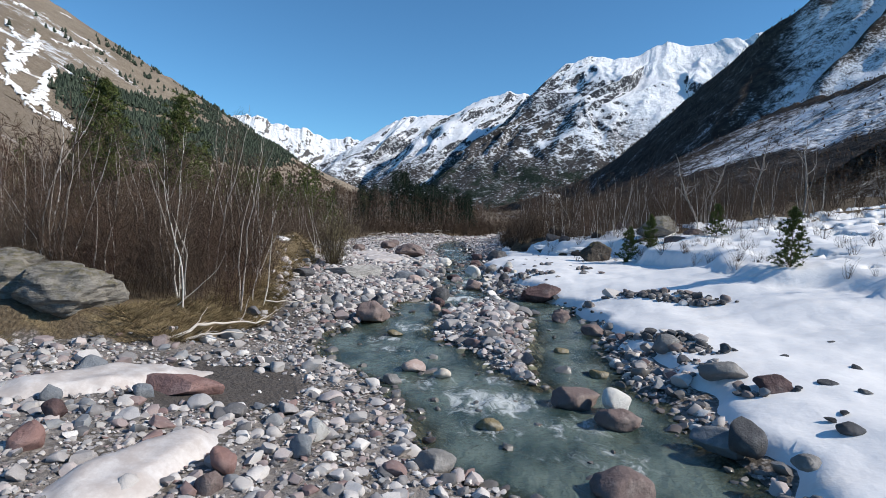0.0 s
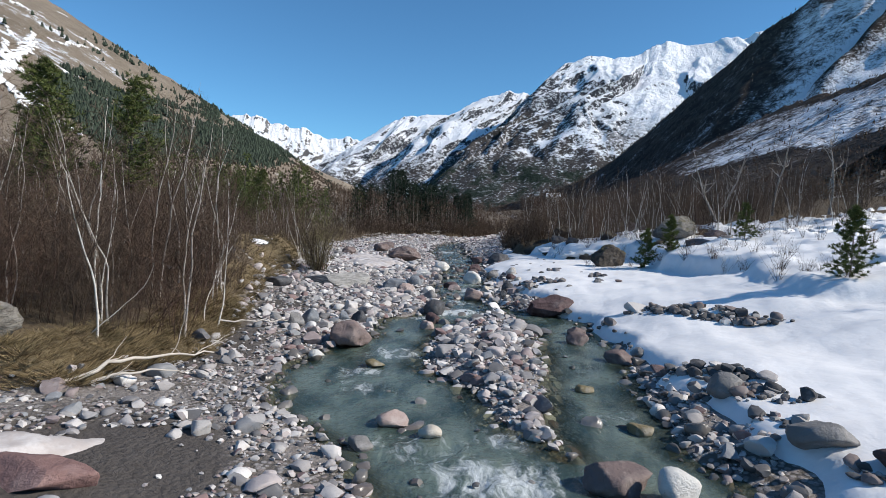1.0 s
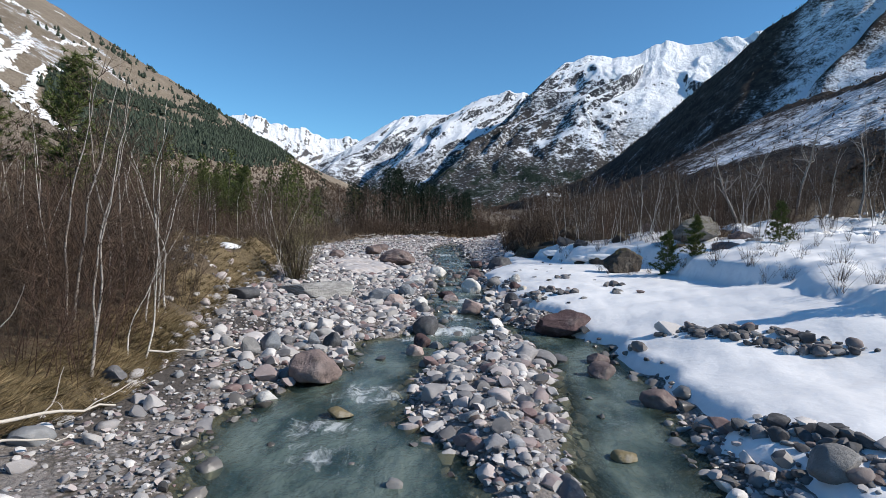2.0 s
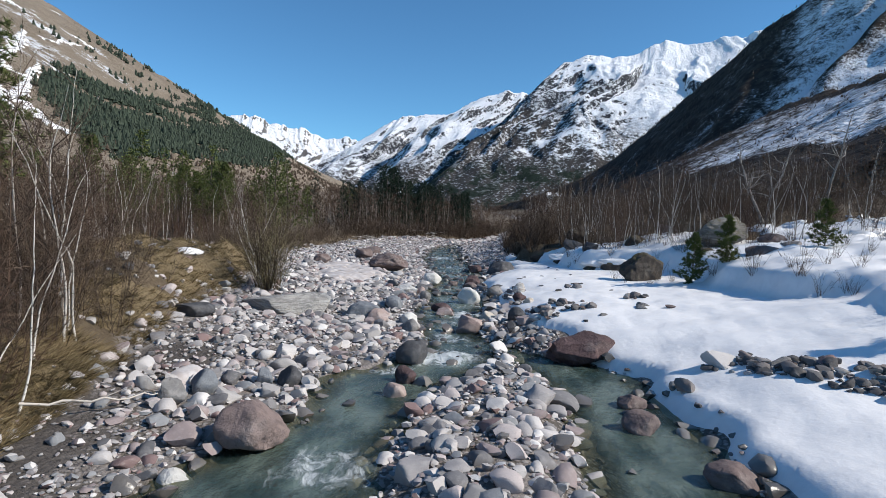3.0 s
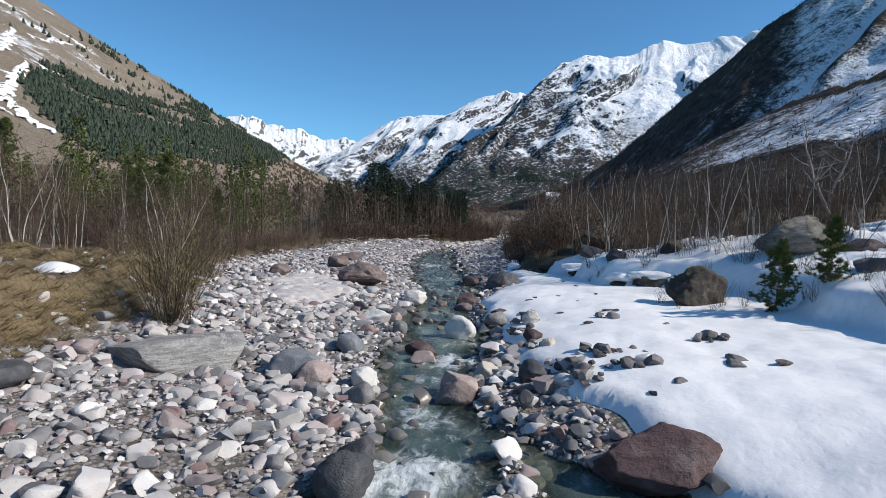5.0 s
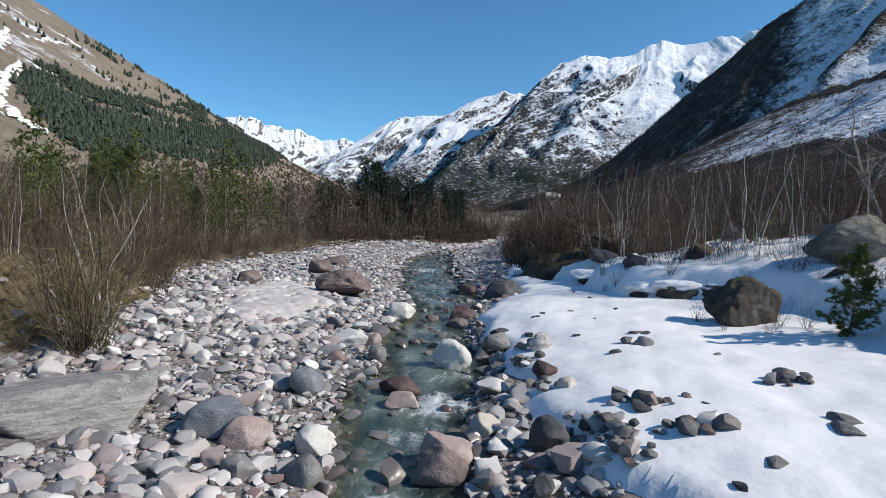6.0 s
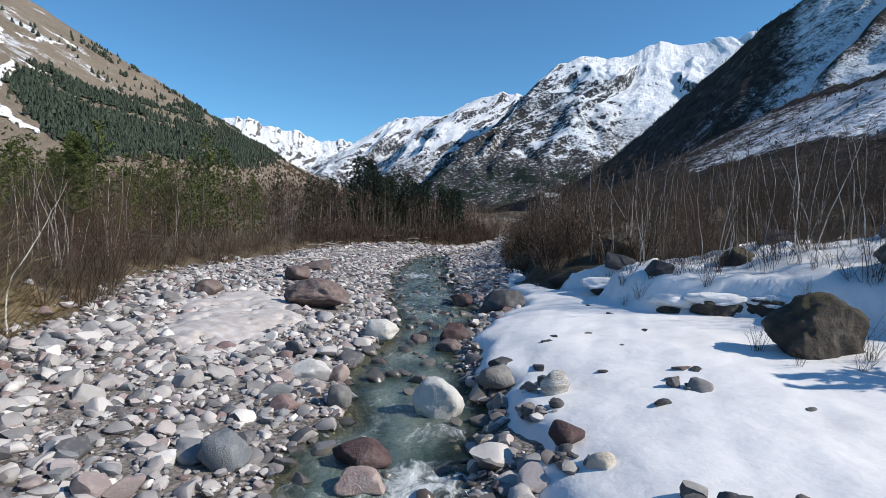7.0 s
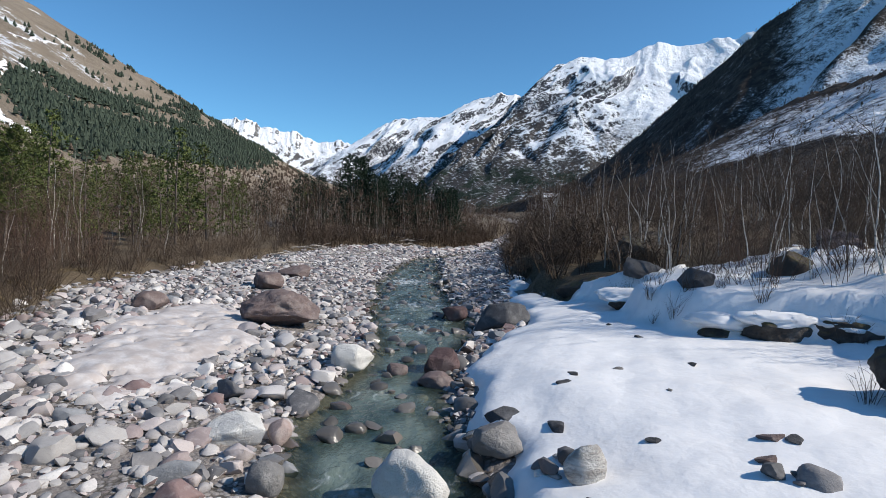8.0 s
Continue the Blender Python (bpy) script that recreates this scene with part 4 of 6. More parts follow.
def birch_meshes(seed, height, stems, twigs, lean=0.06, limb_count=14, sides=6, girth=0.042, far=False):
    """Slender, slightly crooked trunks and a bare crown of limbs, branchlets and fine twigs."""
    rng = np.random.RandomState(seed)
    trunk, twig = Strands(), Strands()
    steps = 4 if far else 15
    for s in range(stems):
        a = rng.uniform(0, 6.28)
        hgt = height * rng.uniform(0.70, 1.0)
        d = np.array([math.cos(a) * lean * rng.uniform(0.3, 1.8), math.sin(a) * lean * rng.uniform(0.3, 1.8), 1.0])
        foot = np.array([math.cos(a), math.sin(a), 0]) * (0.22 * (stems > 1)) - np.array([0, 0, 0.15])
        pts = wander(foot, d, hgt, steps, 0.05 if far else 0.10, rng, 0.05)
        trunk.tube(pts, girth * hgt / 7 * (1 - np.linspace(0, 1, steps + 1) ** 0.85 * 0.92), sides)
        for _ in range(limb_count):
            u = rng.uniform(0.22, 0.97)
            i = u * steps
            k = min(int(i), steps - 1)
            b = pts[k] + (pts[k + 1] - pts[k]) * (i - k)
            a2 = rng.uniform(0, 6.28)
            ln = hgt * rng.uniform(0.11, 0.26) * (1.25 - u * 0.75)
            lp = wander(b, (math.cos(a2) * 0.6, math.sin(a2) * 0.6, 0.75), ln, 4, 0.15, rng, 0.08)
            if far:
                twig.blades(lp[:1], lp[-1:], 0.03)
            else:
                twig.tube(lp[::2], np.linspace(0.014, 0.004, 3) * hgt / 7, 3)
            n = max(1, int(twigs / (stems * limb_count * 5)))
            q = rng.uniform(0.1, 1.0, n) * 4
            kk = np.minimum(q.astype(int), 3)
            st = lp[kk] + (lp[kk + 1] - lp[kk]) * (q - kk)[:, None]
            dd = rng.normal(size=(n, 3)) * np.array([0.6, 0.6, 0.4]) + np.array([math.cos(a2) * 0.35, math.sin(a2) * 0.35, 0.60])
            dd /= np.linalg.norm(dd, axis=1)[:, None]
            ends = st + dd * rng.uniform(0.3, 0.95, n)[:, None]
            twig.blades(st, ends, rng.uniform(0.028, 0.050, n) if far else rng.uniform(0.010, 0.017, n))
            # four fine twigs on each branchlet
            w = rng.uniform(0.2, 0.9, (n, 4))
            o = (st[:, None] + (ends - st)[:, None] * w[:, :, None]).reshape(-1, 3)
            e = np.repeat(dd, 4, 0) * 0.7 + rng.normal(size=(n * 4, 3)) * 0.55
            twig.blades(o, o + e * rng.uniform(0.12, 0.42, n * 4)[:, None], rng.uniform(0.022, 0.042, n * 4) if far else rng.uniform(0.006, 0.011, n * 4))
    return trunk, twig


def shrub_strands(seed, height, stems, twigs, spread=0.5, far=False, girth=0.016):
    rng = np.random.RandomState(seed)
    s = Strands()
    for _ in range(stems):
        a = rng.uniform(0, 6.28)
        r0 = rng.uniform(0, 0.45) * height / 3
        d = (math.cos(a) * spread * rng.uniform(0.1, 1.2), math.sin(a) * spread * rng.uniform(0.1, 1.2), 1)
        ln = height * rng.uniform(0.55, 1.05)
        pts = wander((math.cos(a) * r0, math.sin(a) * r0, -0.1), d, ln, 4, 0.19, rng, 0.05)
        if far:
            s.blades(pts[:1], pts[-1:], 0.05)
        else:
            s.tube(pts[::2], np.linspace(girth, 0.005, 3) * min(1.0, 0.2 + height / 4), 3)
        n = twigs // stems
        q = rng.uniform(0.15, 1.0, n) * 4
        kk = np.minimum(q.astype(int), 3)
        st = pts[kk] + (pts[kk + 1] - pts[kk]) * (q - kk)[:, None]
        dd = rng.normal(size=(n, 3)) * np.array([0.65, 0.65, 0.4]) + np.array([math.cos(a) * 0.3, math.sin(a) * 0.3, 0.55])
        dd /= np.linalg.norm(dd, axis=1)[:, None]
        ends = st + dd * rng.uniform(0.2, 0.8, n)[:, None] * height / 3
        if far:
            s.blades(st, ends, rng.uniform(0.025, 0.05, n))
        else:
            s.blades(st, ends, rng.uniform(0.006, 0.012, n))
    return s


def pine_meshes(seed, height, whorls, tufts, blades, spread=0.26, bare=0.15, far=False):
    """A pine: trunk, whorls of boughs and tufts of needles."""
    rng = np.random.RandomState(seed)
    trunk, needle = Strands(), Strands()
    pts = wander((0, 0, -0.15), (0, 0, 1), height + 0.15, 8, 0.015, rng)
    trunk.tube(pts, np.linspace(0.013, 0.002, 9) * height, 7)
    for w in range(whorls):
        u = bare + (0.985 - bare) * w / (whorls - 1)
        c = np.array([np.interp(u * 8, range(9), pts[:, i]) for i in range(3)])
        reach = height * spread * (1 - u) ** 0.75 * rng.uniform(0.75, 1.15) + 0.04 * height
        k = 5 if u < 0.8 else 4
        for b in range(k):
            if rng.random() < 0.12:
                continue
            a = rng.uniform(0, 6.28)
            ln = reach * rng.uniform(0.55, 1.1)
            bp = wander(c, (math.cos(a), math.sin(a), rng.uniform(0.05, 0.45)), ln, 3, 0.12, rng, 0.08)
            if not far:
                trunk.tube(bp, np.linspace(0.005, 0.0015, 4) * height, 3)
            n = max(3, int(tufts * ln / reach))
            for _ in range(n):
                q = rng.uniform(0.25, 1.0) * 3
                kk = min(int(q), 2)
                o = bp[kk] + (bp[kk + 1] - bp[kk]) * (q - kk) + rng.normal(size=3) * 0.02 * height
                dd = rng.normal(size=(blades, 3)) * np.array([1, 1, 0.7]) + np.array([math.cos(a) * 0.5, math.sin(a) * 0.5, 0.6])
                dd /= np.linalg.norm(dd, axis=1)[:, None]
                L = rng.uniform(0.5, 1.0, blades)[:, None] * (0.09 + 0.030 * height)
                needle.blades(np.repeat(o[None], blades, 0), o + dd * L, 0.014 + (0.013 if far else 0.0036) * height)
    return trunk, needle


def tree_kind(name, label, category, group, parts_):
    """A tree as a thing with its parts, kept out of the way as the model for its copies."""
    e = new(name)
    for pname, me, plabel in parts_:
        part(pname, me, e, plabel)
    return tagged(e, label, category, group)


def scatter_copies(models, places, rng, smin=0.8, smax=1.15, zfun=None):
    """The first places take the models themselves, all further ones copies."""
    for i, (x, y) in enumerate(places):
        s = rng.uniform(smin, smax)
        z = (zfun or land_at)(x, y)
        m = Matrix.Translation((x, y, z)) @ Euler((rng.uniform(-0.13, 0.13), rng.uniform(-0.13, 0.13), rng.uniform(0, 6.283))).to_matrix().to_4x4()
        k = i % len(models)
        if i < len(models):
            models[k].matrix_world = m
            models[k].scale = (1, 1, 1)
        else:
            ob = copy_thing(models[k], m)
            ob.scale = (s, s, s * rng.uniform(0.9, 1.1))


def region_places(count, rng, x0, x1, y0, y1, ok, gap):
    out, grid, tries = [], {}, 0
    while len(out) < count and tries < count * 40:
        tries += 1
        y = rng.uniform(y0, y1)
        x = rng.uniform(x0, x1)
        if not ok(x, y):
            continue
        i, j = int(x // gap), int(y // gap)
        if any((px - x) ** 2 + (py - y) ** 2 < gap * gap for a in (i - 1, i, i + 1) for b in (j - 1, j, j + 1) for px, py in grid.get((a, b), ())):
            continue
        if taken(x, y):
            continue
        grid.setdefault((i, j), []).append((x, y))
        out.append((x, y))
    return out


def bank(y):
    return line("B", y)


def terrace(y):
    return line("T", y)


def clearing(x, y):
    """The open grassy bank and the stony slope behind it."""
    return (-17.5 < x < -11 and 28 < y < 47) or (-22 < x < -15 and 40 < y < 54 and x + 0.5 * y < 7)


def joined_copies(name, strands_list, places, rng, material, label, category, smin=0.8, smax=1.2):
    V, F, n = [], [], 0
    base = [s.arrays() for s in strands_list]
    for x, y, *size in places:
        v, f = base[rng.randrange(len(base))]
        a, s = rng.uniform(0, 6.283), rng.uniform(smin, smax) * (size[0] if size else 1.0)
        c, d = math.cos(a) * s, math.sin(a) * s
        p = np.stack([v[:, 0] * c - v[:, 1] * d, v[:, 0] * d + v[:, 1] * c, v[:, 2] * s], 1)
        V.append(p + np.array([x, y, land_at(x, y)]))
        F.append(f + n)
        n += len(v)
    me = raw_mesh(name, np.concatenate(V), np.concatenate(F), material)
    return tagged(new(name, me), label, category, kind="stuff")


def build_woods():
    rng = random.Random(11)
    # birches near the stream, each a thing of its own
    models = []
    for k, (h, st, tw, ln) in enumerate(((7.2, 1, 620, 0.05), (6.2, 3, 850, 0.09), (7.4, 2, 800, 0.07), (5.4, 2, 700, 0.16), (6.6, 4, 900, 0.10), (5.0, 1, 520, 0.14))):
        t, w = birch_meshes(100 + k, h, st, tw, ln, 15)
        models.append(tree_kind("birch_tree", "bare white-barked birch with fine brown twigs" if k in (0, 1, 3) else "bare grey-barked birch with fine brown twigs", "birch", "birches along the banks",
                                [("trunk", t.mesh("trunk", M_BIRCH if k in (0, 1, 3) else M_BIRCH_FAR), ""), ("crown", w.mesh("crown", M_TWIG, False), "bare brown twigs")]))
    front = [(-9.6, 17.6), (-10.4, 18.9), (-9.2, 20.8), (-9.0, 22.4), (-11.5, 20.5), (-12.6, 18.4), (-9.9, 24.2), (-10.8, 26.4), (-11.4, 23.0), (-13.5, 24.5), (-12.2, 28.0)]
    left = region_places(105, rng, -34, -8, 13, 74, lambda x, y: x < bank(y) - 0.9 and x > bank(y) - 22 and not clearing(x, y) and not (y < 17 and x > -13.5), 1.25)
    right = region_places(70, rng, 2, 34, 43, 78, lambda x, y: x > terrace(y) + 1.2 + (1.6 if y < 50 else 0) and x - terrace(y) < 26, 1.5)
    scatter_copies(models, front + [(-11.6, 41.2), (-12.4, 42.6), (-13.2, 44.4), (-29.0, 53.0), (-29.6, 53.6), (-27.8, 50.5)] + left, rng)
    for i, (x, y) in enumerate(right):
        s = rng.uniform(0.62, 0.98)
        ob = copy_thing(models[i % 6], Matrix.Translation((x, y, land_at(x, y))) @ Euler((rng.uniform(-0.06, 0.06), rng.uniform(-0.06, 0.06), rng.uniform(0, 6.283))).to_matrix().to_4x4())
        ob.scale = (s, s, s)
    # white birches on the snow of the terrace, and those beyond it whose shadows lie on the snow
    for i, (x, y, turn, tip) in enumerate(((8.6, 52.8, 40, 12), (9.3, 52.4, 130, -3), (9.6, 51.0, 200, 2), (10.4, 51.6, 290, 4), (11.0, 51.5, 20, -4), (11.7, 51.2, 80, 3), (12.9, 53.5, 160, 2), (7.4, 56.5, 60, 5), (13.6, 51.0, 0, 3), (6.6, 60.5, 10, -3),
                                           (19.0, 21.4, 0, 2), (20.6, 22.4, 70, -2), (22.2, 20.8, 140, 3), (18.9, 22.9, 220, 0), (23.4, 22.6, 300, 2), (21.4, 19.6, 30, -3))):
        ob = copy_thing(models[(0, 1, 3, 0)[i % 4]], Matrix.Translation((x, y, land_at(x, y) + 0.05)) @ Euler((0, radians(tip), radians(turn))).to_matrix().to_4x4())
        ob.scale = (0.78, 0.78, 0.80)
    lean = copy_thing(models[0], Matrix.Translation((-9.8, 17.6, land_at(-9.8, 17.6))) @ Euler((-0.1, radians(50), 0)).to_matrix().to_4x4())
    lean.scale = (0.5, 0.5, 0.42)
    # shrubs
    shr = []
    for k, (h, n, tw, mat, lab) in enumerate(((3.4, 24, 330, M_STEM, "bare grey-brown shrub with many thin stems"), (2.8, 20, 300, M_TWIG, "bare brown shrub of fine stems"), (4.0, 26, 400, M_TWIG_RED, "tall reddish-brown leafless shrub"))):
        s = shrub_strands(200 + k, h, n - 8, int(tw * 1.7), 0.42, False, 0.009)
        shr.append(tree_kind("bare_shrub", lab, "shrub", "shrubs along the banks", [("crown", s.mesh("crown", mat, False), "")]))
    front = region_places(72, rng, -17, -8, 16, 31.5, lambda x, y: bank(y) - 7.5 < x < bank(y) - 0.7 and not (y < 17.8 and x > -13.5), 0.75)
    ls = region_places(110, rng, -34, -7, 13, 70, lambda x, y: x < bank(y) - 0.4 and x > bank(y) - 16 and not clearing(x, y) and not (y < 17.5 and x > -13.5), 0.9)
    brush = region_places(110, rng, -24, -9, 45, 92, lambda x, y: bank(y) - 3.4 < x < bank(y) + 0.3, 0.6)
    rbrush = region_places(22, rng, 2, 20, 45, 66, lambda x, y: 0.6 < x - terrace(y) < 9, 0.8)
    rs = region_places(60, rng, 2, 34, 46, 74, lambda x, y: x > terrace(y) + 0.8 and x - terrace(y) < 22, 1.2)
    scatter_copies(shr, front + ls + rs, rng, 0.7, 1.25)
    low_shr = []
    for k in range(3):
        s = shrub_strands(220 + k, 1.9, 18, 190, 0.6)
        low_shr.append(tree_kind("bank_shrub", "low tangled grey-brown shrub at the wood's edge", "shrub", "low shrubs at the wood's edge", [("crown", s.mesh("crown", (M_STEM, M_TWIG, M_STEM)[k], False), "")]))
    scatter_copies(low_shr, brush + rbrush, rng, 0.7, 1.4)

    # far woods, past counting
    def far_ok(x, y):
        return x < bank(y) - 0.5 or x > terrace(y) + 1.5
    far = region_places(1350, rng, -75, 80, 60, 330, lambda x, y: far_ok(x, y) and (y > 92 or x < bank(y) - (9 if y > 70 else 20) or x > terrace(y) + (5 if y > 72 else 22)), 1.4) + region_places(300, rng, -62, -19, 20, 62, lambda x, y: x < bank(y) - 11 and not clearing(x, y), 1.3)
    near_strip = region_places(420, rng, -30, 16, 92, 150, far_ok, 0.9)
    tr, br = [], []
    for k in range(6):
        t, w = birch_meshes(300 + k, 6.8, 1 + k % 2, 190, 0.05, 9, 3, 0.022 + 0.012 * (k % 3 == 0), True)
        tr.append(t)
        br.append(w)
    places = near_strip + far
    st = random.Random(5)
    joined_copies("birch_wood_trunks", tr, places, st, M_BIRCH_FAR, "distant wood of bare pale birch trunks", "woods", 0.6, 1.25)
    st = random.Random(5)
    joined_copies("birch_wood_crowns", br, places, st, M_TWIG_RED, "reddish-brown haze of bare birch twigs", "woods", 0.6, 1.25)
    und = region_places(620, rng, -60, 60, 55, 170, lambda x, y: far_ok(x, y) and (y > 90 or x < bank(y) - (4 if y > 68 else 14) or x > terrace(y) + (3 if y > 72 else 14)), 1.1)
    und += region_places(230, rng, -24, 6, 92, 132, lambda x, y: bank(y) - 3.0 < x < bank(y) + 0.3, 0.6)
    und += region_places(170, rng, 0, 16, 58, 122, lambda x, y: -0.2 < x - terrace(y) < 4.0, 0.7)
    joined_copies("thicket", [shrub_strands(260 + k, 2.8, 12, 120, 0.5, True) for k in range(4)], und, rng, M_TWIG, "dense brown thicket of bare shrubs", "thicket", 0.7, 1.3)

    # pines
    pm = []
    for k, (h, sp, bare) in enumerate(((8.6, 0.32, 0.42), (8.0, 0.29, 0.36), (6.5, 0.33, 0.20))):
        t, n = pine_meshes(400 + k, h, 21, 10, 18, sp, bare)
        pm.append(tree_kind("pine_tree", "dark green pine among the bare birches", "pine", "pines in the wood", [("trunk", t.mesh("trunk", M_BARK), ""), ("crown", n.mesh("crown", M_NEEDLE, False), "dark green needles")]))
    spots = [(-19.5, 29.6), (-17.2, 30.2), (-26.5, 36)] + [(-23, 60), (-31, 70), (-30, 84), (-34, 58), (-27, 66)]
    scatter_copies(pm, spots, rng, 0.8, 1.0)
    cl = random.Random(3)
    grove = [(-17.2 + cl.gauss(0, 1.0), cl.uniform(111, 117), 1.25) for _ in range(9)] + [(x, cl.uniform(112, 128), 1.05 - 0.02 * (x + 16)) for x in (cl.uniform(-16, -4) for _ in range(38))]
    grove += [(cl.uniform(-32, -19), cl.uniform(108, 130), 0.85) for _ in range(12)]
    far_pines = [pine_meshes(430 + k, 9.0, 18, 5, 6, 0.34, 0.10, True) for k in range(3)]
    for key, idx, mat in (("far_pine_trunks", 0, M_DARKWOOD), ("far_pine_crowns", 1, M_NEEDLE_FAR)):
        joined_copies(key, [p[idx] for p in far_pines], grove, random.Random(8), mat, "grove of dark pines beyond the birches", "pines", 0.85, 1.05)
    scattered = [(cl.uniform(-58, -24), cl.uniform(62, 125)) for _ in range(40)] + [(cl.uniform(-46, -25), cl.uniform(66, 92), 1.15) for _ in range(22)]
    for key, idx, mat in (("scattered_pine_trunks", 0, M_DARKWOOD), ("scattered_pine_crowns", 1, M_NEEDLE)):
        joined_copies(key, [p[idx] for p in far_pines], scattered, random.Random(9), mat, "green pines scattered through the birch wood", "pines", 0.55, 0.95)
    # young pines on the snowy terrace
    yp = []
    for k, (h, sp) in enumerate(((2.6, 0.42), (2.3, 0.40), (2.2, 0.38))):
        t, n = pine_meshes(450 + k, h, 14, 11, 26, sp, 0.05)
        yp.append(tree_kind("young_pine", "small green pine growing out of the snow", "pine", "young pines on the terrace", [("trunk", t.mesh("trunk", M_BARK), ""), ("crown", n.mesh("crown", M_NEEDLE, False), "green needles")]))
    scatter_copies(yp, [(13.4, 26.6), (9.9, 41.4), (11.2, 40.6), (15.5, 40.5)], rng, 0.75, 0.95, snow_top)
    # twigs poking through the snow
    sm = []
    for k in range(3):
        s = shrub_strands(280 + k, 1.2, 12, 70, 0.5)
        sm.append(tree_kind("snow_shrub", "low leafless shrub poking through the snow", "shrub", "low shrubs in the snow", [("crown", s.mesh("crown", M_TWIG, False), "")]))
    sp = region_places(85, rng, 4, 24, 14, 56, lambda x, y: 0.3 < x - terrace(y) < 9, 0.9)
    edge = []
    for _ in range(42):
        y = rng.uniform(27, 58)
        edge.append((terrace(y) + rng.uniform(-0.2, 1.6) + 0.7 * math.sin(y * 0.55 + 2), y))
    edge += [(7.0, 42.4), (8.6, 42.7), (8.9, 43.6), (6.8, 43.9), (9.2, 42.3), (8.1, 42.1)]
    scatter_copies(sm, sp + edge, rng, 0.5, 1.1, snow_top)


def tuft_strands(seed, blades, height, spread):
    rng = np.random.RandomState(seed)
    s = Strands()
    a = rng.uniform(0, 6.28, blades)
    r = rng.uniform(0, 0.16, blades)
    o = np.stack([np.cos(a) * r, np.sin(a) * r, np.full(blades, -0.03)], 1)
    b = a + rng.normal(size=blades) * 0.5
    k = rng.uniform(0.3, 1.0, blades) * spread
    e = o + np.stack([np.cos(b) * k, np.sin(b) * k, height * rng.uniform(0.3, 1.0, blades)], 1)
    s.blades(o, e, 0.015)
    return s


def build_grass():
    rng = random.Random(21)
    spots = []
    while len(spots) < 3000:
        y = rng.uniform(12.5, 47) if rng.random() < 0.93 else rng.uniform(47, 62)
        x = bank(y) - rng.random() ** 1.5 * (7.5 if 27 < y < 47 else 2.0) + 0.2
        if taken(x, y) or (y > 27 and soil_patch(x, y) > 0.22):
            continue
        spots.append((x, y))
    joined_copies("dead_grass", [tuft_strands(500 + k, 28, 0.22, 0.40) for k in range(5)], spots, rng, M_GRASS, "matted straw-coloured dead grass on the bank", "grass", 0.7, 1.5)


# ---- mountains ----
def ridge_at(ridge, u):
    p = np.array(ridge, float)
    d = np.concatenate([[0], np.cumsum(np.linalg.norm(np.diff(p[:, :2], axis=0), axis=1))])
    s = u * d[-1]
    return np.stack([np.interp(s, d, p[:, i]) for i in range(3)], -1), s, d[-1]


def mountain(name, ridge, down, run, material, label, down2=None, nu=260, nv=110, size=220.0, amp=0.22, base=0.0, curve=1.12, jag=0.012, seed=0.0, back=0.25, spread=0.0, cover=None, carve=None):
    """A slope that falls from its ridge line along 'down', cut by gullies that run downhill."""
    u = np.linspace(0, 1, nu)
    R, s, total = ridge_at(ridge, u)
    v = np.concatenate([-np.linspace(back, 0.02, 10), np.linspace(0, 1, nv)])
    P = np.zeros((len(v), nu, 3))
    top = R[:, 2] - base
    for i in range(nu):
        D = np.array(down, float) if down2 is None else np.array(down, float) * (1 - u[i]) + np.array(down2, float) * u[i]
        D /= np.linalg.norm(D)
        along = np.array([-D[1], D[0]])
        jz = jag * top[i] * fbm(s[i] / size * 4.0, seed, 0.3, 5)
        for j, vv in enumerate(v):
            w = abs(vv) * run * top[i]
            g2 = fbm(s[i] / size * 0.45 + 5.0, w / size * 0.35, seed + 3.0, 4)
            g1 = noise.ridged_multi_fractal(Vector((s[i] / size + 0.5 * g2, w / size * 0.42, seed)), 0.9, 2.1, 5, 1.0, 2.0) - 1.0
            k = max(0.06, math.sin(min(1.0, abs(vv) * 1.25) * math.pi * 0.8)) * min(1.0, abs(vv) * 7 + 0.05)
            g3 = noise.ridged_multi_fractal(Vector((s[i] / size * 2.7 + 0.6 * g2, w / size * 1.3, seed + 11.0)), 0.9, 2.1, 4, 1.0, 2.0) - 1.0
            g4 = noise.ridged_multi_fractal(Vector((s[i] / size * 7.0 + 1.2 * g2, w / size * 2.6, seed + 17.0)), 0.9, 2.1, 3, 1.0, 2.0) - 1.0
            dz = amp * size * 0.5 * (g1 * 0.55 + g2 * 0.7 + g3 * 0.30 + g4 * 0.11) * k
            sh = amp * size * 0.45 * fbm(s[i] / size * 1.1 + 9, w / size * 0.8, seed + 7, 3) * k
            z = base + top[i] * (1 - abs(vv)) ** curve + dz * (1 - 0.7 * abs(vv)) + jz * (1 - min(1, abs(vv) * 4))
            if carve:
                z -= carve(u[i], abs(vv))
            if vv > 0.995:
                z = base - 12
            off = D * (w if vv >= 0 else -w) + along * (sh + spread * (u[i] - 0.5) * w)
            P[j, i] = (R[i, 0] + off[0], R[i, 1] + off[1], z)
    me = raw_mesh(name, P.reshape(-1, 3), grid_faces(nu, len(v))[:, ::-1], material)
    if cover:
        at = me.attributes.new("cover", "FLOAT", "POINT")
        at.data.foreach_set("value", np.array([cover(a, abs(b)) for b in v for a in u], np.float32))
    tagged(new(name, me), label, "mountain", kind="structure")
    return P[10:]


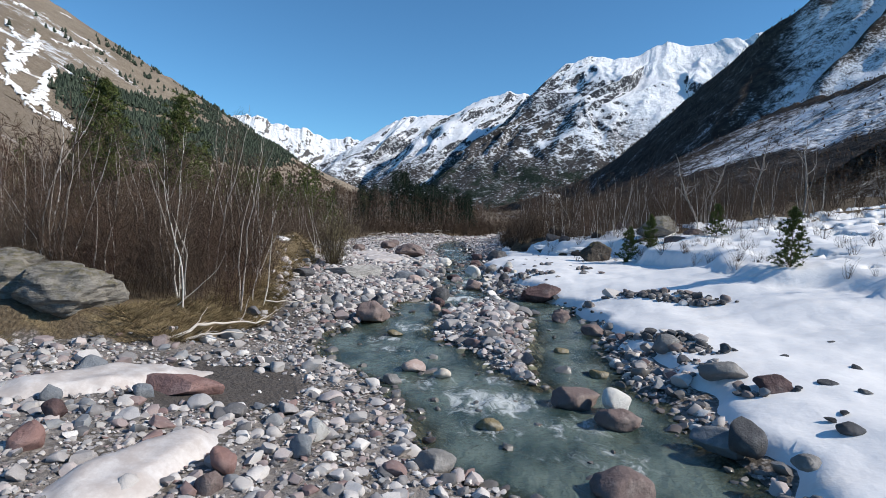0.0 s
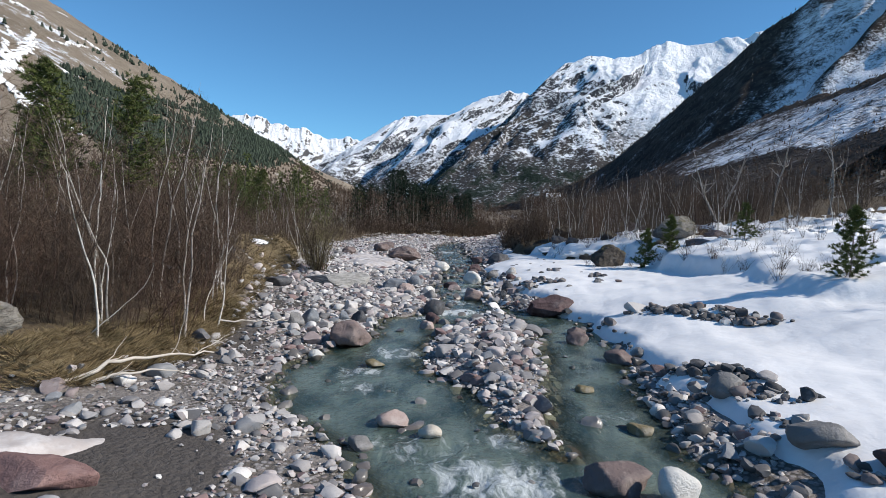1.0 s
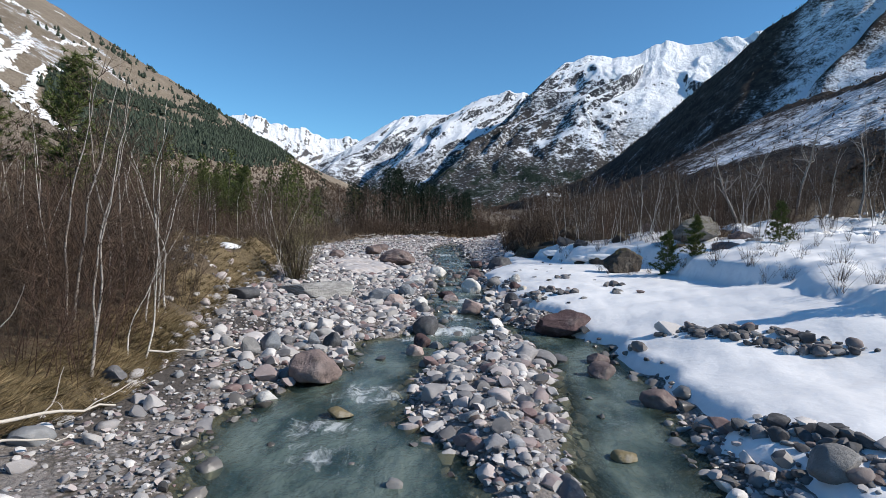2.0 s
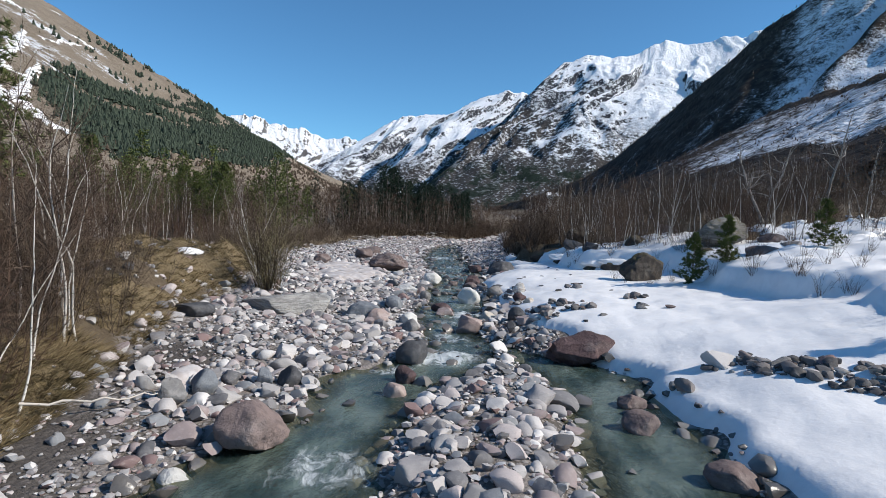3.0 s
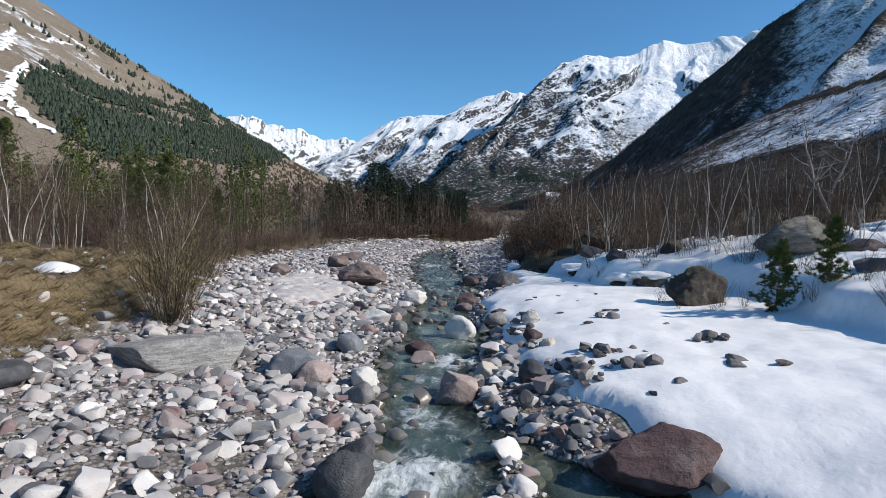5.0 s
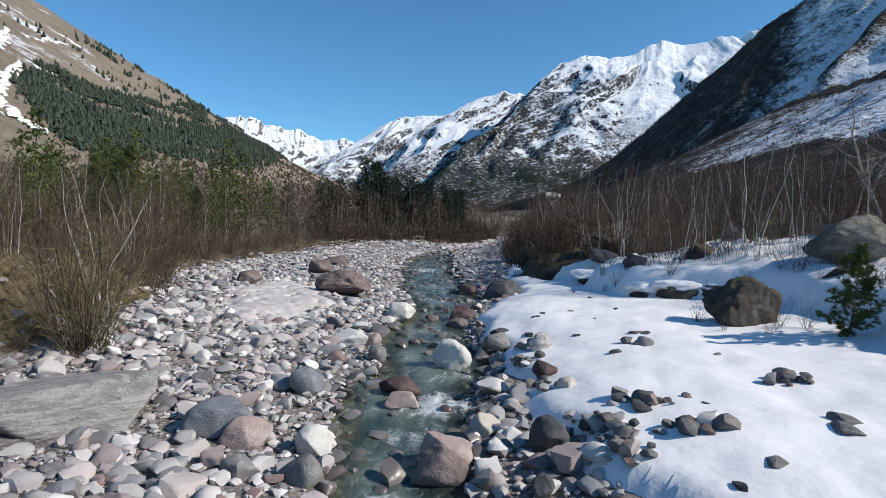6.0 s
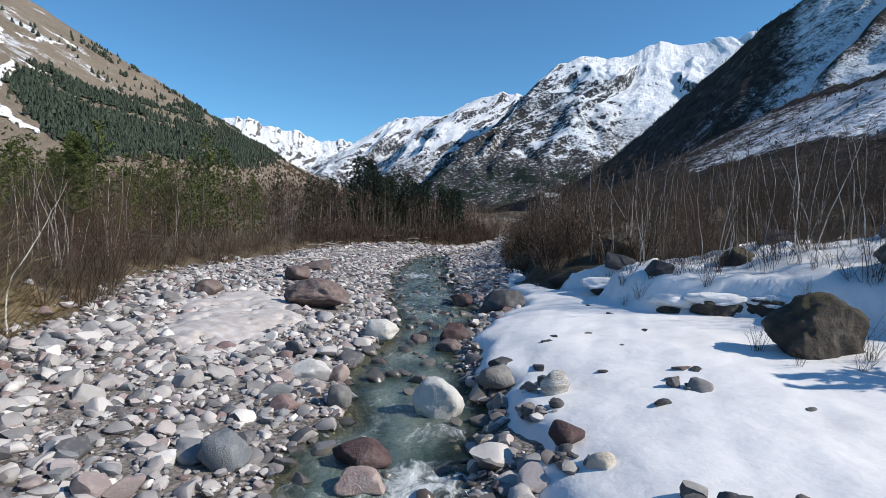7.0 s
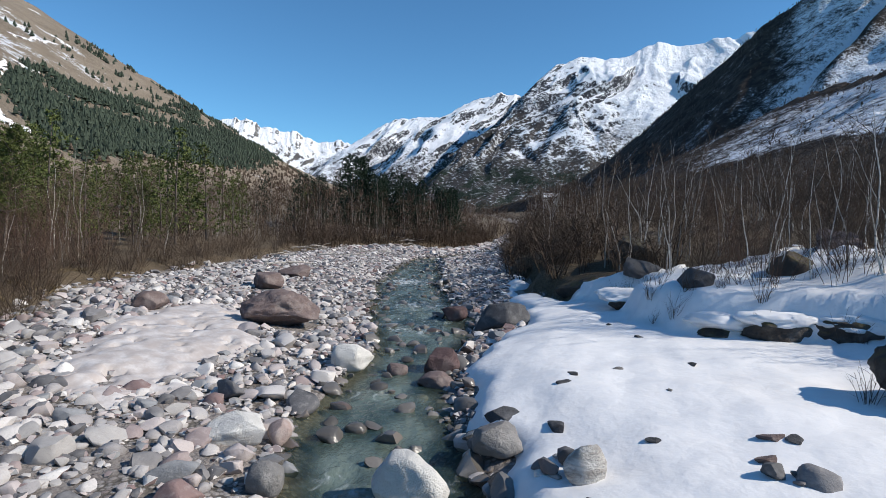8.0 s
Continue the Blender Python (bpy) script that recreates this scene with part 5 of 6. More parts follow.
def hillside_trees(name, P, count, ok, h0, h1, material, label, seed, broad=0.30):
    """Small conifers standing on a mountain's slope; ok tells the chance by the place along (u) and down (v) it."""
    rng = random.Random(seed)
    nv, nu, _ = P.shape
    V, F, n, made, tries = [], [], 0, 0, 0
    while made < count and tries < count * 30:
        tries += 1
        a, b = rng.random(), rng.random()
        if rng.random() > ok(a, b):
            continue
        p = P[min(nv - 1, int(b * nv)), min(nu - 1, int(a * nu))] + np.array([rng.uniform(-4, 4), rng.uniform(-4, 4), -0.5])
        h = rng.uniform(h0, h1)
        sides = 5
        for lo, hi, wide in ((0.16, 0.72, 1.0), (0.48, 1.0, 0.62)):
            ph = rng.uniform(0, 6.28)
            for k in range(sides):
                t = ph + k * 6.283 / sides
                rr = broad * h * wide * rng.uniform(0.6, 1.25)
                V.append(p + np.array([math.cos(t) * rr, math.sin(t) * rr, h * (lo + rng.uniform(-0.06, 0.10))]))
            V.append(p + np.array([rng.uniform(-0.05, 0.05) * h, rng.uniform(-0.05, 0.05) * h, h * hi]))
            for k in range(sides):
                F.append((n + k, n + (k + 1) % sides, n + sides))
            n += sides + 1
        made += 1
    me = raw_mesh(name, np.array(V), np.array(F), material, False)
    tagged(new(name, me), label, "trees", kind="stuff")


def snow_streak(P, line_, wu, wv, seed):
    """Old snow lying in a gully of a mountainside: a ragged strip along places given by (along, down); wu, wv: half widths."""
    nv, nu, _ = P.shape
    p = np.array(line_, float)
    n = max(30, int(1100 * np.linalg.norm(np.diff(p, axis=0) * np.array([0.7, 1.0]), axis=1).sum()))
    u = np.linspace(0, len(p) - 1, n)
    q = np.stack([np.interp(u, range(len(p)), p[:, i]) for i in range(2)], 1)
    m = 25
    cols = np.linspace(-1, 1, m)
    V, keep = np.zeros((n, m, 3)), np.zeros((n, m), bool)
    for i in range(n):
        w = (1 + 0.9 * fbm(i * 0.06, seed, 0, 4)) * min(1.0, 0.15 + 5.0 * i / n, 0.15 + 5.0 * (n - 1 - i) / n)
        mid = q[i] + np.array([0.004 * fbm(i * 0.035, seed + 4, 0, 4), 0.004 * fbm(i * 0.035, seed + 8, 0, 4)])
        for j, c in enumerate(cols):
            x = min(0.999, max(0.0, mid[0] + 0.40 * c * w * wu)) * (nu - 1)
            y = min(0.999, max(0.0, mid[1] + 0.5 * c * w * wv)) * (nv - 1)
            a, b = int(x), int(y)
            fx, fy = x - a, y - b
            pt = P[b, a] * (1 - fx) * (1 - fy) + P[b, a + 1] * fx * (1 - fy) + P[b + 1, a] * (1 - fx) * fy + P[b + 1, a + 1] * fx * fy
            V[i, j] = pt + np.array([0.8, 0, 1.1 - 1.6 * c ** 4])
            keep[i, j] = fbm(x * 1.1, y * 1.6, seed, 4) + 0.8 * abs(c) ** 2 < 0.42
    f = grid_faces(m, n)
    f = f[keep.ravel()[f].sum(1) > 1]
    me = raw_mesh("snow_streak", V.reshape(-1, 3), f, M_SNOW)
    tagged(new("snow_streak", me), "white snow lying in a gully of the grassy mountain", "snow", "snow gullies on the hill")


def band(x, lo, hi, soft):
    return max(0.0, min(1.0, (x - lo) / soft, (hi - x) / soft))


def build_mountains():
    grassy = streaked_slope("dry_grass_hill", (0.255, 0.210, 0.160), (0.315, 0.262, 0.205), 430, 720, 90, 0.17, 60, 0.25, (0.09, 0.07, 0.05))
    snowy = mountain_material("snow_and_rock", (0.034, 0.037, 0.047), (0.062, 0.062, 0.068), 300, 680, 0.64, low=(0.055, 0.050, 0.048), low_top=420, patch=0.62, cell=330, dust=0.7, forest_top=330, lean=0.5)
    snowy2 = mountain_material("snow_and_rock_far", (0.040, 0.043, 0.053), (0.072, 0.070, 0.074), 150, 480, 0.66, low=(0.055, 0.050, 0.048), low_top=280, patch=0.7, cell=300, dust=0.7, forest_top=220)
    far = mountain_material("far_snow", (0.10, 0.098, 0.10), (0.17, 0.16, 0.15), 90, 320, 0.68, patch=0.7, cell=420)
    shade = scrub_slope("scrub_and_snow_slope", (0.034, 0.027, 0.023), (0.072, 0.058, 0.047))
    near = scrub_slope("near_scrub_slope", (0.038, 0.030, 0.025), (0.072, 0.057, 0.047))

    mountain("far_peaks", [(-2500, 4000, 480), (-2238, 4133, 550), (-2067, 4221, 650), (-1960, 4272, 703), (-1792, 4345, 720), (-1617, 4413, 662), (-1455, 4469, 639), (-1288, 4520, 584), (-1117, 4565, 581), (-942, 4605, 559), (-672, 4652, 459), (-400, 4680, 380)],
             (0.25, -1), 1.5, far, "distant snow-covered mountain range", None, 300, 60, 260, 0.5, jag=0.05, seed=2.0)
    mountain("snow_mountain_back", [(-1500, 3790, 120), (-1403, 3852, 167), (-1206, 3971, 289), (-1110, 4051, 386), (-892, 4155, 544), (-705, 4242, 696), (-527, 4318, 742), (-339, 4337, 758), (-128, 4348, 714), (127, 4348, 616)],
             (-1, -0.8), 1.5, snowy2, "snowy mountain with dark rock ribs", (-0.1, -1), 260, 90, 420, 0.55, jag=0.03, seed=5.0)
    mountain("snow_mountain_middle", [(-700, 3600, 90), (-629, 3646, 180), (-499, 3717, 351), (-348, 3784, 562), (-156, 3897, 752), (29, 3950, 829), (220, 3994, 850), (410, 3979, 797), (631, 3950, 759)],
             (-1, -0.7), 1.4, snowy2, "snowy mountain spur with dark forested foot", (-0.1, -1), 260, 100, 420, 0.55, jag=0.025, seed=8.0)
    mountain("snow_mountain_front", [(-330, 2950, 60), (-278, 2987, 112), (-167, 3045, 197), (-55, 3150, 338), (93, 3299, 547), (219, 3393, 720), (419, 3525, 923), (522, 3562, 971), (627, 3596, 1002), (798, 3613, 992), (946, 3680, 1056), (1051, 3704, 1112), (1190, 3714, 1103), (1309, 3674, 1100), (1451, 3620, 1119), (1558, 3575, 1148), (1735, 3493, 1171), (1921, 3394, 1171)],
             (-1, -0.55), 1.45, snowy, "high snow-covered mountain with rocky ridge", (0.3, -1), 380, 170, 470, 0.72, jag=0.020, seed=11.0)
    P = mountain("grass_hill", [(-560, 300, 240), (-612, 451, 272), (-637, 562, 292), (-657, 686, 303), (-657, 819, 301), (-662, 904, 292), (-656, 981, 268), (-637, 1110, 257), (-624, 1186, 244), (-603, 1286, 215), (-577, 1384, 184), (-542, 1527, 152), (-500, 1646, 126), (-458, 1741, 104), (-376, 1862, 65), (-300, 1950, 30)],
                 (1, -0.12), 1.75, grassy, "tan grassy mountainside with snow streaks", None, 300, 120, 170, 0.16, jag=0.012, seed=14.0)

    def hill_forest(a, b):
        left = float(np.interp(b, [0.55, 0.60, 0.676, 0.756, 0.81, 0.9], [0.106, 0.098, 0.060, 0.042, 0.034, 0.03]))
        top = float(np.interp(a, [0.03, 0.10, 0.16, 0.263, 0.424, 0.541, 0.70, 0.78], [0.56, 0.56, 0.60, 0.52, 0.43, 0.36, 0.19, 0.12]))
        low = float(np.interp(a, [0.03, 0.10, 0.155, 0.206, 0.308, 0.378, 0.541, 0.69, 0.78], [0.88, 0.833, 0.829, 0.809, 0.746, 0.676, 0.52, 0.35, 0.22]))
        n_ = noise.noise(Vector((a * 34, b * 20, 1))) + 0.6 * noise.noise(Vector((a * 90, b * 45, 5)))
        dense = band(b, top, low, 0.03) * band(a, left, 0.78, 0.008) * (1.0 if n_ > a * 1.3 - 0.30 - 0.45 * band(b, top + 0.10, 1.0, 0.1) else 0.06)
        above = 0.5 * band(b, top - 0.26, top, 0.10) * band(a, 0.16, 0.68, 0.08) * (n_ > 0.34)
        return max(dense, above, 0.004 * band(b, 0.3, 0.7, 0.02) * band(a, 0.1, 0.8, 0.02))
    hillside_trees("hill_scrub", P, 4000, lambda a, b: band(b, float(np.interp(a, [0.0, 0.12, 0.3, 0.5, 0.75], [0.84, 0.80, 0.72, 0.56, 0.34])), 1.0, 0.05) * band(a, 0.0, 0.8, 0.03), 2.5, 5.0, M_STEM, "brown leafless scrub at the foot of the hill", 39, 0.40)
    hillside_trees("hill_pines", P, 11500, hill_forest, 3.0, 7.0, M_HAZY_PINE, "dark pine forest on the grassy slope", 31, 0.36)
    for k, (ln, wu, wv) in enumerate((([(0.036, 0.662), (0.03, 0.723), (0.033, 0.756), (0.027, 0.815)], 0.0085, 0.002), ([(0.120, 0.482), (0.074, 0.58), (0.04, 0.655)], 0.012, 0.006), ([(0.124, 0.395), (0.11, 0.454), (0.100, 0.506)], 0.005, 0.001),
                                      ([(0.134, 0.437), (0.12, 0.471), (0.094, 0.529)], 0.007, 0.001), ([(0.084, 0.521), (0.074, 0.563), (0.057, 0.613)], 0.006, 0.001), ([(0.067, 0.563), (0.054, 0.622), (0.04, 0.655)], 0.004, 0.002),
                                      ([(0.094, 0.588), (0.067, 0.647), (0.037, 0.714), (0.033, 0.739)], 0.0085, 0.005), ([(0.033, 0.664), (0.030, 0.697), (0.023, 0.748), (0.023, 0.773)], 0.003, 0.001), ([(0.137, 0.454), (0.157, 0.454), (0.204, 0.395)], 0.003, 0.006),
                                      ([(0.164, 0.395), (0.187, 0.361)], 0.002, 0.004), ([(0.217, 0.336), (0.221, 0.361), (0.221, 0.387)], 0.006, 0.001), ([(0.100, 0.575), (0.109, 0.602)], 0.007, 0.004), ([(0.170, 0.277), (0.176, 0.315)], 0.006, 0.003), ([(0.172, 0.306), (0.189, 0.322)], 0.003, 0.005),
                                      ([(0.268, 0.143), (0.271, 0.168)], 0.004, 0.002), ([(0.052, 0.630), (0.066, 0.650)], 0.009, 0.006))):
        snow_streak(P, ln, wu, wv, 2.0 + 3 * k)
    mountain("grass_spur", [(-256, 160, 58), (-256, 208, 59), (-255, 254, 57), (-253, 283, 56), (-255, 308, 52), (-254, 347, 43), (-253, 384, 35), (-248, 434, 27), (-240, 480, 18)],
             (1, -0.1), 2.2, grassy, "low tan grassy spur", None, 120, 50, 60, 0.10, seed=17.0)
    ridge = [(-60, 1760, 10), (-23, 1700, 20), (55, 1599, 42), (136, 1494, 67), (229, 1381, 105), (283, 1289, 149), (329, 1206, 198), (374, 1119, 248), (410, 1042, 290), (432, 990, 317), (504, 967, 373), (553, 952, 397), (668, 916, 457), (784, 879, 508), (1019, 805, 605)]

    def gully(a, b):
        """Nearness to the straight snow gully, 1 in its middle; negative on its lower side."""
        k = max(-0.15, min(1.0, (b - 0.24) / 0.262))
        return (a - (0.694 - 0.045 * k)) * 2100.0, max(0.0, 1.0 - max(0.0, abs(k - 0.45) - 0.5) * 6.0)

    def mountain_snow(a, b):
        side, on = gully(a, b)
        c = 0.13 + 0.10 * band(b, 0.3, 0.9, 0.2) + 0.43 * band(a, 0.602 + 0.03 * b, 1.2, 0.03) - 0.32 * (1 - min(1.0, b / 0.10))
        c -= 0.25 * band(b, 0.60, 1.2, 0.10) * band(a, 0.60, 1.2, 0.02)
        return c + 0.9 * on * math.exp(-(side / 10.0) ** 2) - 0.30 * on * math.exp(-((side - 30.0) / 16.0) ** 2)

    def mountain_gully(a, b):
        side, on = gully(a, b)
        return on * (30.0 * math.exp(-(side / 15.0) ** 2) - 12.0 * math.exp(-((side - 30.0) / 18.0) ** 2))
    P = mountain("shaded_mountain", ridge, (-1, -0.15), 1.3, shade, "steep mountainside of dark scrub with snow and a straight gully", (-0.1, -1), 350, 165, 150, 0.26, jag=0.02, seed=20.0, cover=mountain_snow, carve=mountain_gully)
    hillside_trees("ridge_pines", P, 6000, lambda a, b: (0.9 if b < 0.10 else 0.30 * band(0.66 - a, 0.0, 1.0, 0.08)) * band(a, 0.06, 0.97, 0.05), 2.5, 5.5, M_DARKWOOD, "scattered dark trees on the shaded slope", 33, 0.20)
    P = mountain("scrub_spur", [(120, 760, 30), (183, 620, 65), (195, 560, 75), (197, 490, 80), (197, 405, 86), (201, 350, 84), (196, 310, 83), (203, 260, 88), (215, 180, 90)],
                 (-1, -0.25), 1.95, near, "scrubby spur dusted with snow", None, 220, 90, 60, 0.22, jag=0.03, seed=26.0, cover=lambda a, b: 0.08 + 0.47 * band(b, 0.05, 0.62, 0.05) * band(a, 0.44, 1.5, 0.30))
    hillside_trees("spur_scrub", P, 4500, lambda a, b: 0.9 if b < 0.05 else 0.22 + 0.4 * (b > 0.6), 0.7, 1.6, M_TWIG_RED, "brown leafless scrub on the snowy spur", 35, 0.30)
    P = mountain("near_slope", [(40, 460, 8), (62, 415, 16), (85, 381, 24), (108, 343, 29), (124, 306, 33), (133, 269, 36), (141, 242, 39), (144, 216, 41), (149, 188, 44), (152, 159, 44), (155, 110, 42)],
                 (-1, -0.1), 1.9, near, "low wooded slope with melting snow", None, 200, 90, 40, 0.20, base=4.0, seed=23.0, cover=lambda a, b: 0.03 + 0.45 * band(b, 0.07, 1.5, 0.08) * band(a, 0.40, 1.5, 0.2))
    hillside_trees("near_slope_scrub", P, 5000, lambda a, b: 0.9 if b < 0.07 else 0.40, 0.7, 1.6, M_TWIG_RED, "brown leafless scrub on the near slope", 37, 0.30)


# ---- single things ----
def ledge(name, x, y, w, d, z, h, seed, label, turn=0.0):
    """Bedded rock: a block with stepped layers, a thin cap and a foot set back under it."""
    e = new(name)
    e.location = (x, y, z)
    e.rotation_euler = (0, 0, radians(turn))
    for k, (pn, ww, dd, lo, hi) in enumerate((("foot", 0.66, 0.55, -0.30, 0.46), ("body", 1.0, 1.0, 0.20, 1.0), ("cap", 0.62, 0.66, 0.72, 1.10))):
        v, f = rock_shape(5, seed + k, 8, 0.16, 0.9, 0.58, 0.92, 0.9)
        t = (hi - lo) * h
        beds = np.array([noise.noise(Vector((p[0] * 1.2 + seed, p[1] * 1.2, p[2] * t * 6.0 + 0.8 * p[0]))) + 0.6 * noise.noise(Vector((p[0] * 3 + seed, p[1] * 3, p[2] * t * 13.0 + k))) for p in v])
        v[:, :2] *= (1 + 0.075 * beds)[:, None]
        v = v * np.array([w * ww, d * dd, t * 1.1])
        ob = part(pn, raw_mesh(pn, v, f, M_ROCK["ledge"], True, 50), e)
        ob.location = (-0.12 * w if k == 2 else 0.0, 0.26 * d if k == 0 else 0.12 * k, (lo + hi) * 0.5 * h)
    KEEP.append((x, y - 0.3, w * 0.55))
    return tagged(e, label, "rock")


def build_boulders():
    B = boulder
    B("boulder", 2.95, 31.0, 2.15, 0.86, "red", "large dark reddish-brown boulder at the water's edge", 1.9, z=0.22, seed=3, rough=0.12, sub=5)
    B("boulder", -4.5, 23.0, 1.4, 0.72, "granite", "big pink-brown granite boulder with dark blotches", 1.3, z=0.24, seed=9, cuts=7, rough=0.13)
    B("boulder", -2.33, 29.8, 0.98, 0.66, "dark", "smooth dark grey boulder beside the rapids", 0.8, z=0.12, seed=8)
    B("rock_slab", -8.35, 35.7, 3.7, 0.80, "slab", "large flat grey schist slab on the gravel", 2.9, z=0.52, seed=12, cuts=14, rough=0.05, turn=12, tilt=7)
    B("boulder", -0.95, 42.2, 1.2, 0.85, "white", "smooth white granite boulder in the stream", 0.95, z=0.12, seed=15, cuts=6)
    B("boulder", -7.2, 54.2, 2.9, 1.3, "brown", "large brown boulder on the gravel bar", 2.2, seed=19, rough=0.15, cuts=5, sink=0.12, sub=5)
    B("boulder", -10.9, 62.8, 1.6, 0.85, "brown", "brown boulder standing on the gravel bar", seed=21)
    B("boulder", -11.6, 69.4, 2.1, 0.75, "brown", "low brown boulder on the gravel bar", seed=22)
    B("boulder", -12.2, 54.3, 1.25, 0.7, "brown", "dark brown rounded boulder near the wooded bank", seed=23)
    B("boulder", 0.95, 55.7, 2.3, 1.15, "dark", "long dark wet boulder at the snow's edge", 1.5, z=0.2, seed=27, turn=20)
    B("boulder", -0.65, 35.2, 1.05, 0.58, "pink", "pinkish grey boulder at the stream's edge", z=0.14)
    B("boulder", 1.15, 35.3, 0.72, 0.56, "dark", "dark rounded boulder among the cobbles", z=0.55)
    B("boulder", 0.85, 33.5, 0.36, 0.38, "dark", "small dark boulder among the cobbles", z=0.5)
    B("boulder", -2.36, 30.9, 0.8, 0.5, "dark", "dark boulder at the rapid's head", z=0.12)
    B("boulder", -2.2, 27.7, 0.6, 0.45, "red", "dark reddish boulder standing in the stream", z=0.1)
    B("boulder", -2.3, 26.5, 0.58, 0.34, "pink", "pinkish rounded boulder in the stream", z=0.1)
    B("boulder", -6.85, 24.4, 0.62, 0.55, "grey", "grey rounded boulder on the gravel")
    B("boulder", -5.1, 26.8, 0.65, 0.5, "dark", "dark grey boulder on the gravel")
    B("boulder", -5.6, 26.5, 0.45, 0.45, "blue", "blue-grey boulder on the gravel")
    B("boulder", 3.3, 25.0, 0.8, 0.42, "brown", "grey-brown boulder in the side channel", z=0.1)
    B("boulder", -10.5, 32.3, 1.45, 0.42, "dark", "low dark boulder under the grassy bank")
    B("boulder", -5.1, 35.7, 1.35, 0.62, "blue", "angular blue-grey boulder on the gravel bar", 1.0, turn=15, seed=5, cuts=13, low=0.40)
    B("boulder", -4.4, 35.4, 0.95, 0.55, "pink", "smooth pinkish boulder on the gravel bar")
    B("boulder", -3.15, 35.4, 0.72, 0.5, "white", "rounded white boulder at the water's edge", z=0.2)
    B("boulder", -2.95, 34.2, 0.66, 0.5, "grey", "grey boulder at the water's edge", z=0.16)
    B("boulder", -4.3, 38.6, 0.82, 0.6, "blue", "blue-grey boulder with flat faces", cuts=14)
    B("boulder", -2.1, 39.4, 1.1, 0.42, "red", "dark red wet boulder in the rapids", z=0.1)
    B("boulder", -1.9, 38.4, 0.82, 0.36, "pink", "pale pinkish rock in the rapids", z=0.1)
    B("boulder", 0.0, 36.5, 0.78, 0.5, "cream", "cream-coloured angular boulder beside the stream", z=0.2, cuts=14)
    B("boulder", -0.7, 34.7, 1.0, 0.58, "granite", "pinkish-red boulder standing in the water", z=0.1)
    B("boulder", 1.45, 39.0, 0.62, 0.46, "red", "reddish boulder on the snow's edge", z=0.75)
    B("boulder", 1.8, 37.9, 0.45, 0.4, "cream", "cream boulder on the snow's edge", z=0.75)
    B("boulder", 8.15, 43.9, 2.4, 1.75, "mossy", "big dark boulder under the snowy terrace", 1.9, z=1.25, seed=35, rough=0.17, cuts=8, sub=5)
    B("boulder", 13.5, 47.4, 3.0, 1.45, "ledge", "large grey boulder on the snowy terrace", z=3.7, seed=37, cuts=15, low=0.36, rough=0.12, sub=5)
    B("boulder", 16.2, 47.0, 1.6, 0.6, "brown", "low brown boulder on the snowy terrace", z=snow_top(16.2, 47.0) - 0.1)
    B("boulder", -3.55, 49.7, 1.2, 0.7, "white", "white boulder at the pool's edge", z=0.22)
    B("boulder", -4.4, 44.0, 1.2, 0.52, "white", "broad white boulder on the gravel bar")
    B("boulder", -0.95, 49.9, 1.05, 0.66, "red", "dark pinkish boulder in the stream", z=0.12)
    B("boulder", -2.2, 49.4, 0.6, 0.35, "brown", "small brown boulder in the stream", z=0.1)
    B("boulder", -1.0, 48.5, 1.05, 0.38, "brown", "low brown rocks at the snow's edge", z=0.12)
    B("boulder", -1.0, 58.2, 1.15, 0.6, "red", "reddish boulder beside the rapids", z=0.18)
    B("boulder", 1.58, 41.8, 0.62, 0.58, "striped", "white boulder with dark stripes in the snow", z=0.80, seed=44)
    B("boulder", 0.4, 43.7, 0.92, 0.42, "grey", "flat-topped grey boulder at the snow's edge", z=0.5, cuts=14)
    B("boulder", 0.55, 44.7, 0.75, 0.26, "dark", "dark rock at the snow's edge", z=0.62)
    B("boulder", -3.2, 42.1, 0.55, 0.46, "grey", "grey boulder at the water's edge", z=0.25)
    B("boulder", -3.65, 44.0, 0.5, 0.42, "pink", "pinkish boulder at the water's edge", z=0.25)
    B("boulder", 5.5, 49.3, 1.15, 0.24, "dark", "dark flat rock showing through the snow", z=1.05)
    ledge("rock_ledge", -12.2, 15.8, 2.9, 2.5, 0.78, 1.80, 50, "layered grey rock ledge capped with dead grass")
    ledge("rock_ledge", -14.2, 16.4, 2.4, 2.4, 0.75, 2.10, 60, "layered grey rock ledge in the bank")
    B("boulder", -8.9, 12.3, 0.85, 0.62, "blue", "blue-grey boulder below the ledge", z=0.45)
    B("boulder", -6.5, 11.8, 1.95, 0.46, "rose", "long low reddish rock in the silt", 0.8, z=0.42, turn=-8)
    B("boulder", -6.95, 11.2, 0.52, 0.42, "blue", "grey boulder beside the red rock", z=0.45)
    B("boulder", -1.93, 16.0, 0.7, 0.36, "pink", "pale boulder standing in the pool", z=0.08)
    B("boulder", -1.08, 15.5, 0.5, 0.28, "cream", "pale stone standing in the pool", z=0.08)
    B("boulder", 2.25, 13.8, 1.2, 0.42, "brown", "dark grey-brown boulder at the island's foot", z=0.12)
    B("boulder", 2.95, 12.5, 1.0, 0.42, "brown", "grey-brown boulder in the stream", z=0.1)
    B("boulder", 3.1, 13.3, 0.68, 0.5, "white", "pale angular boulder in the stream", z=0.2, cuts=14)
    B("boulder", 5.95, 14.7, 1.1, 0.5, "grey", "smooth grey boulder in the snow", z=0.68)
    B("boulder", 4.6, 11.2, 1.1, 0.42, "blue", "long grey slab sloping to the water", 0.6, z=0.22, turn=-35)
    B("boulder", 4.9, 10.8, 0.7, 0.55, "dark", "dark boulder at the snow's edge", z=0.42)
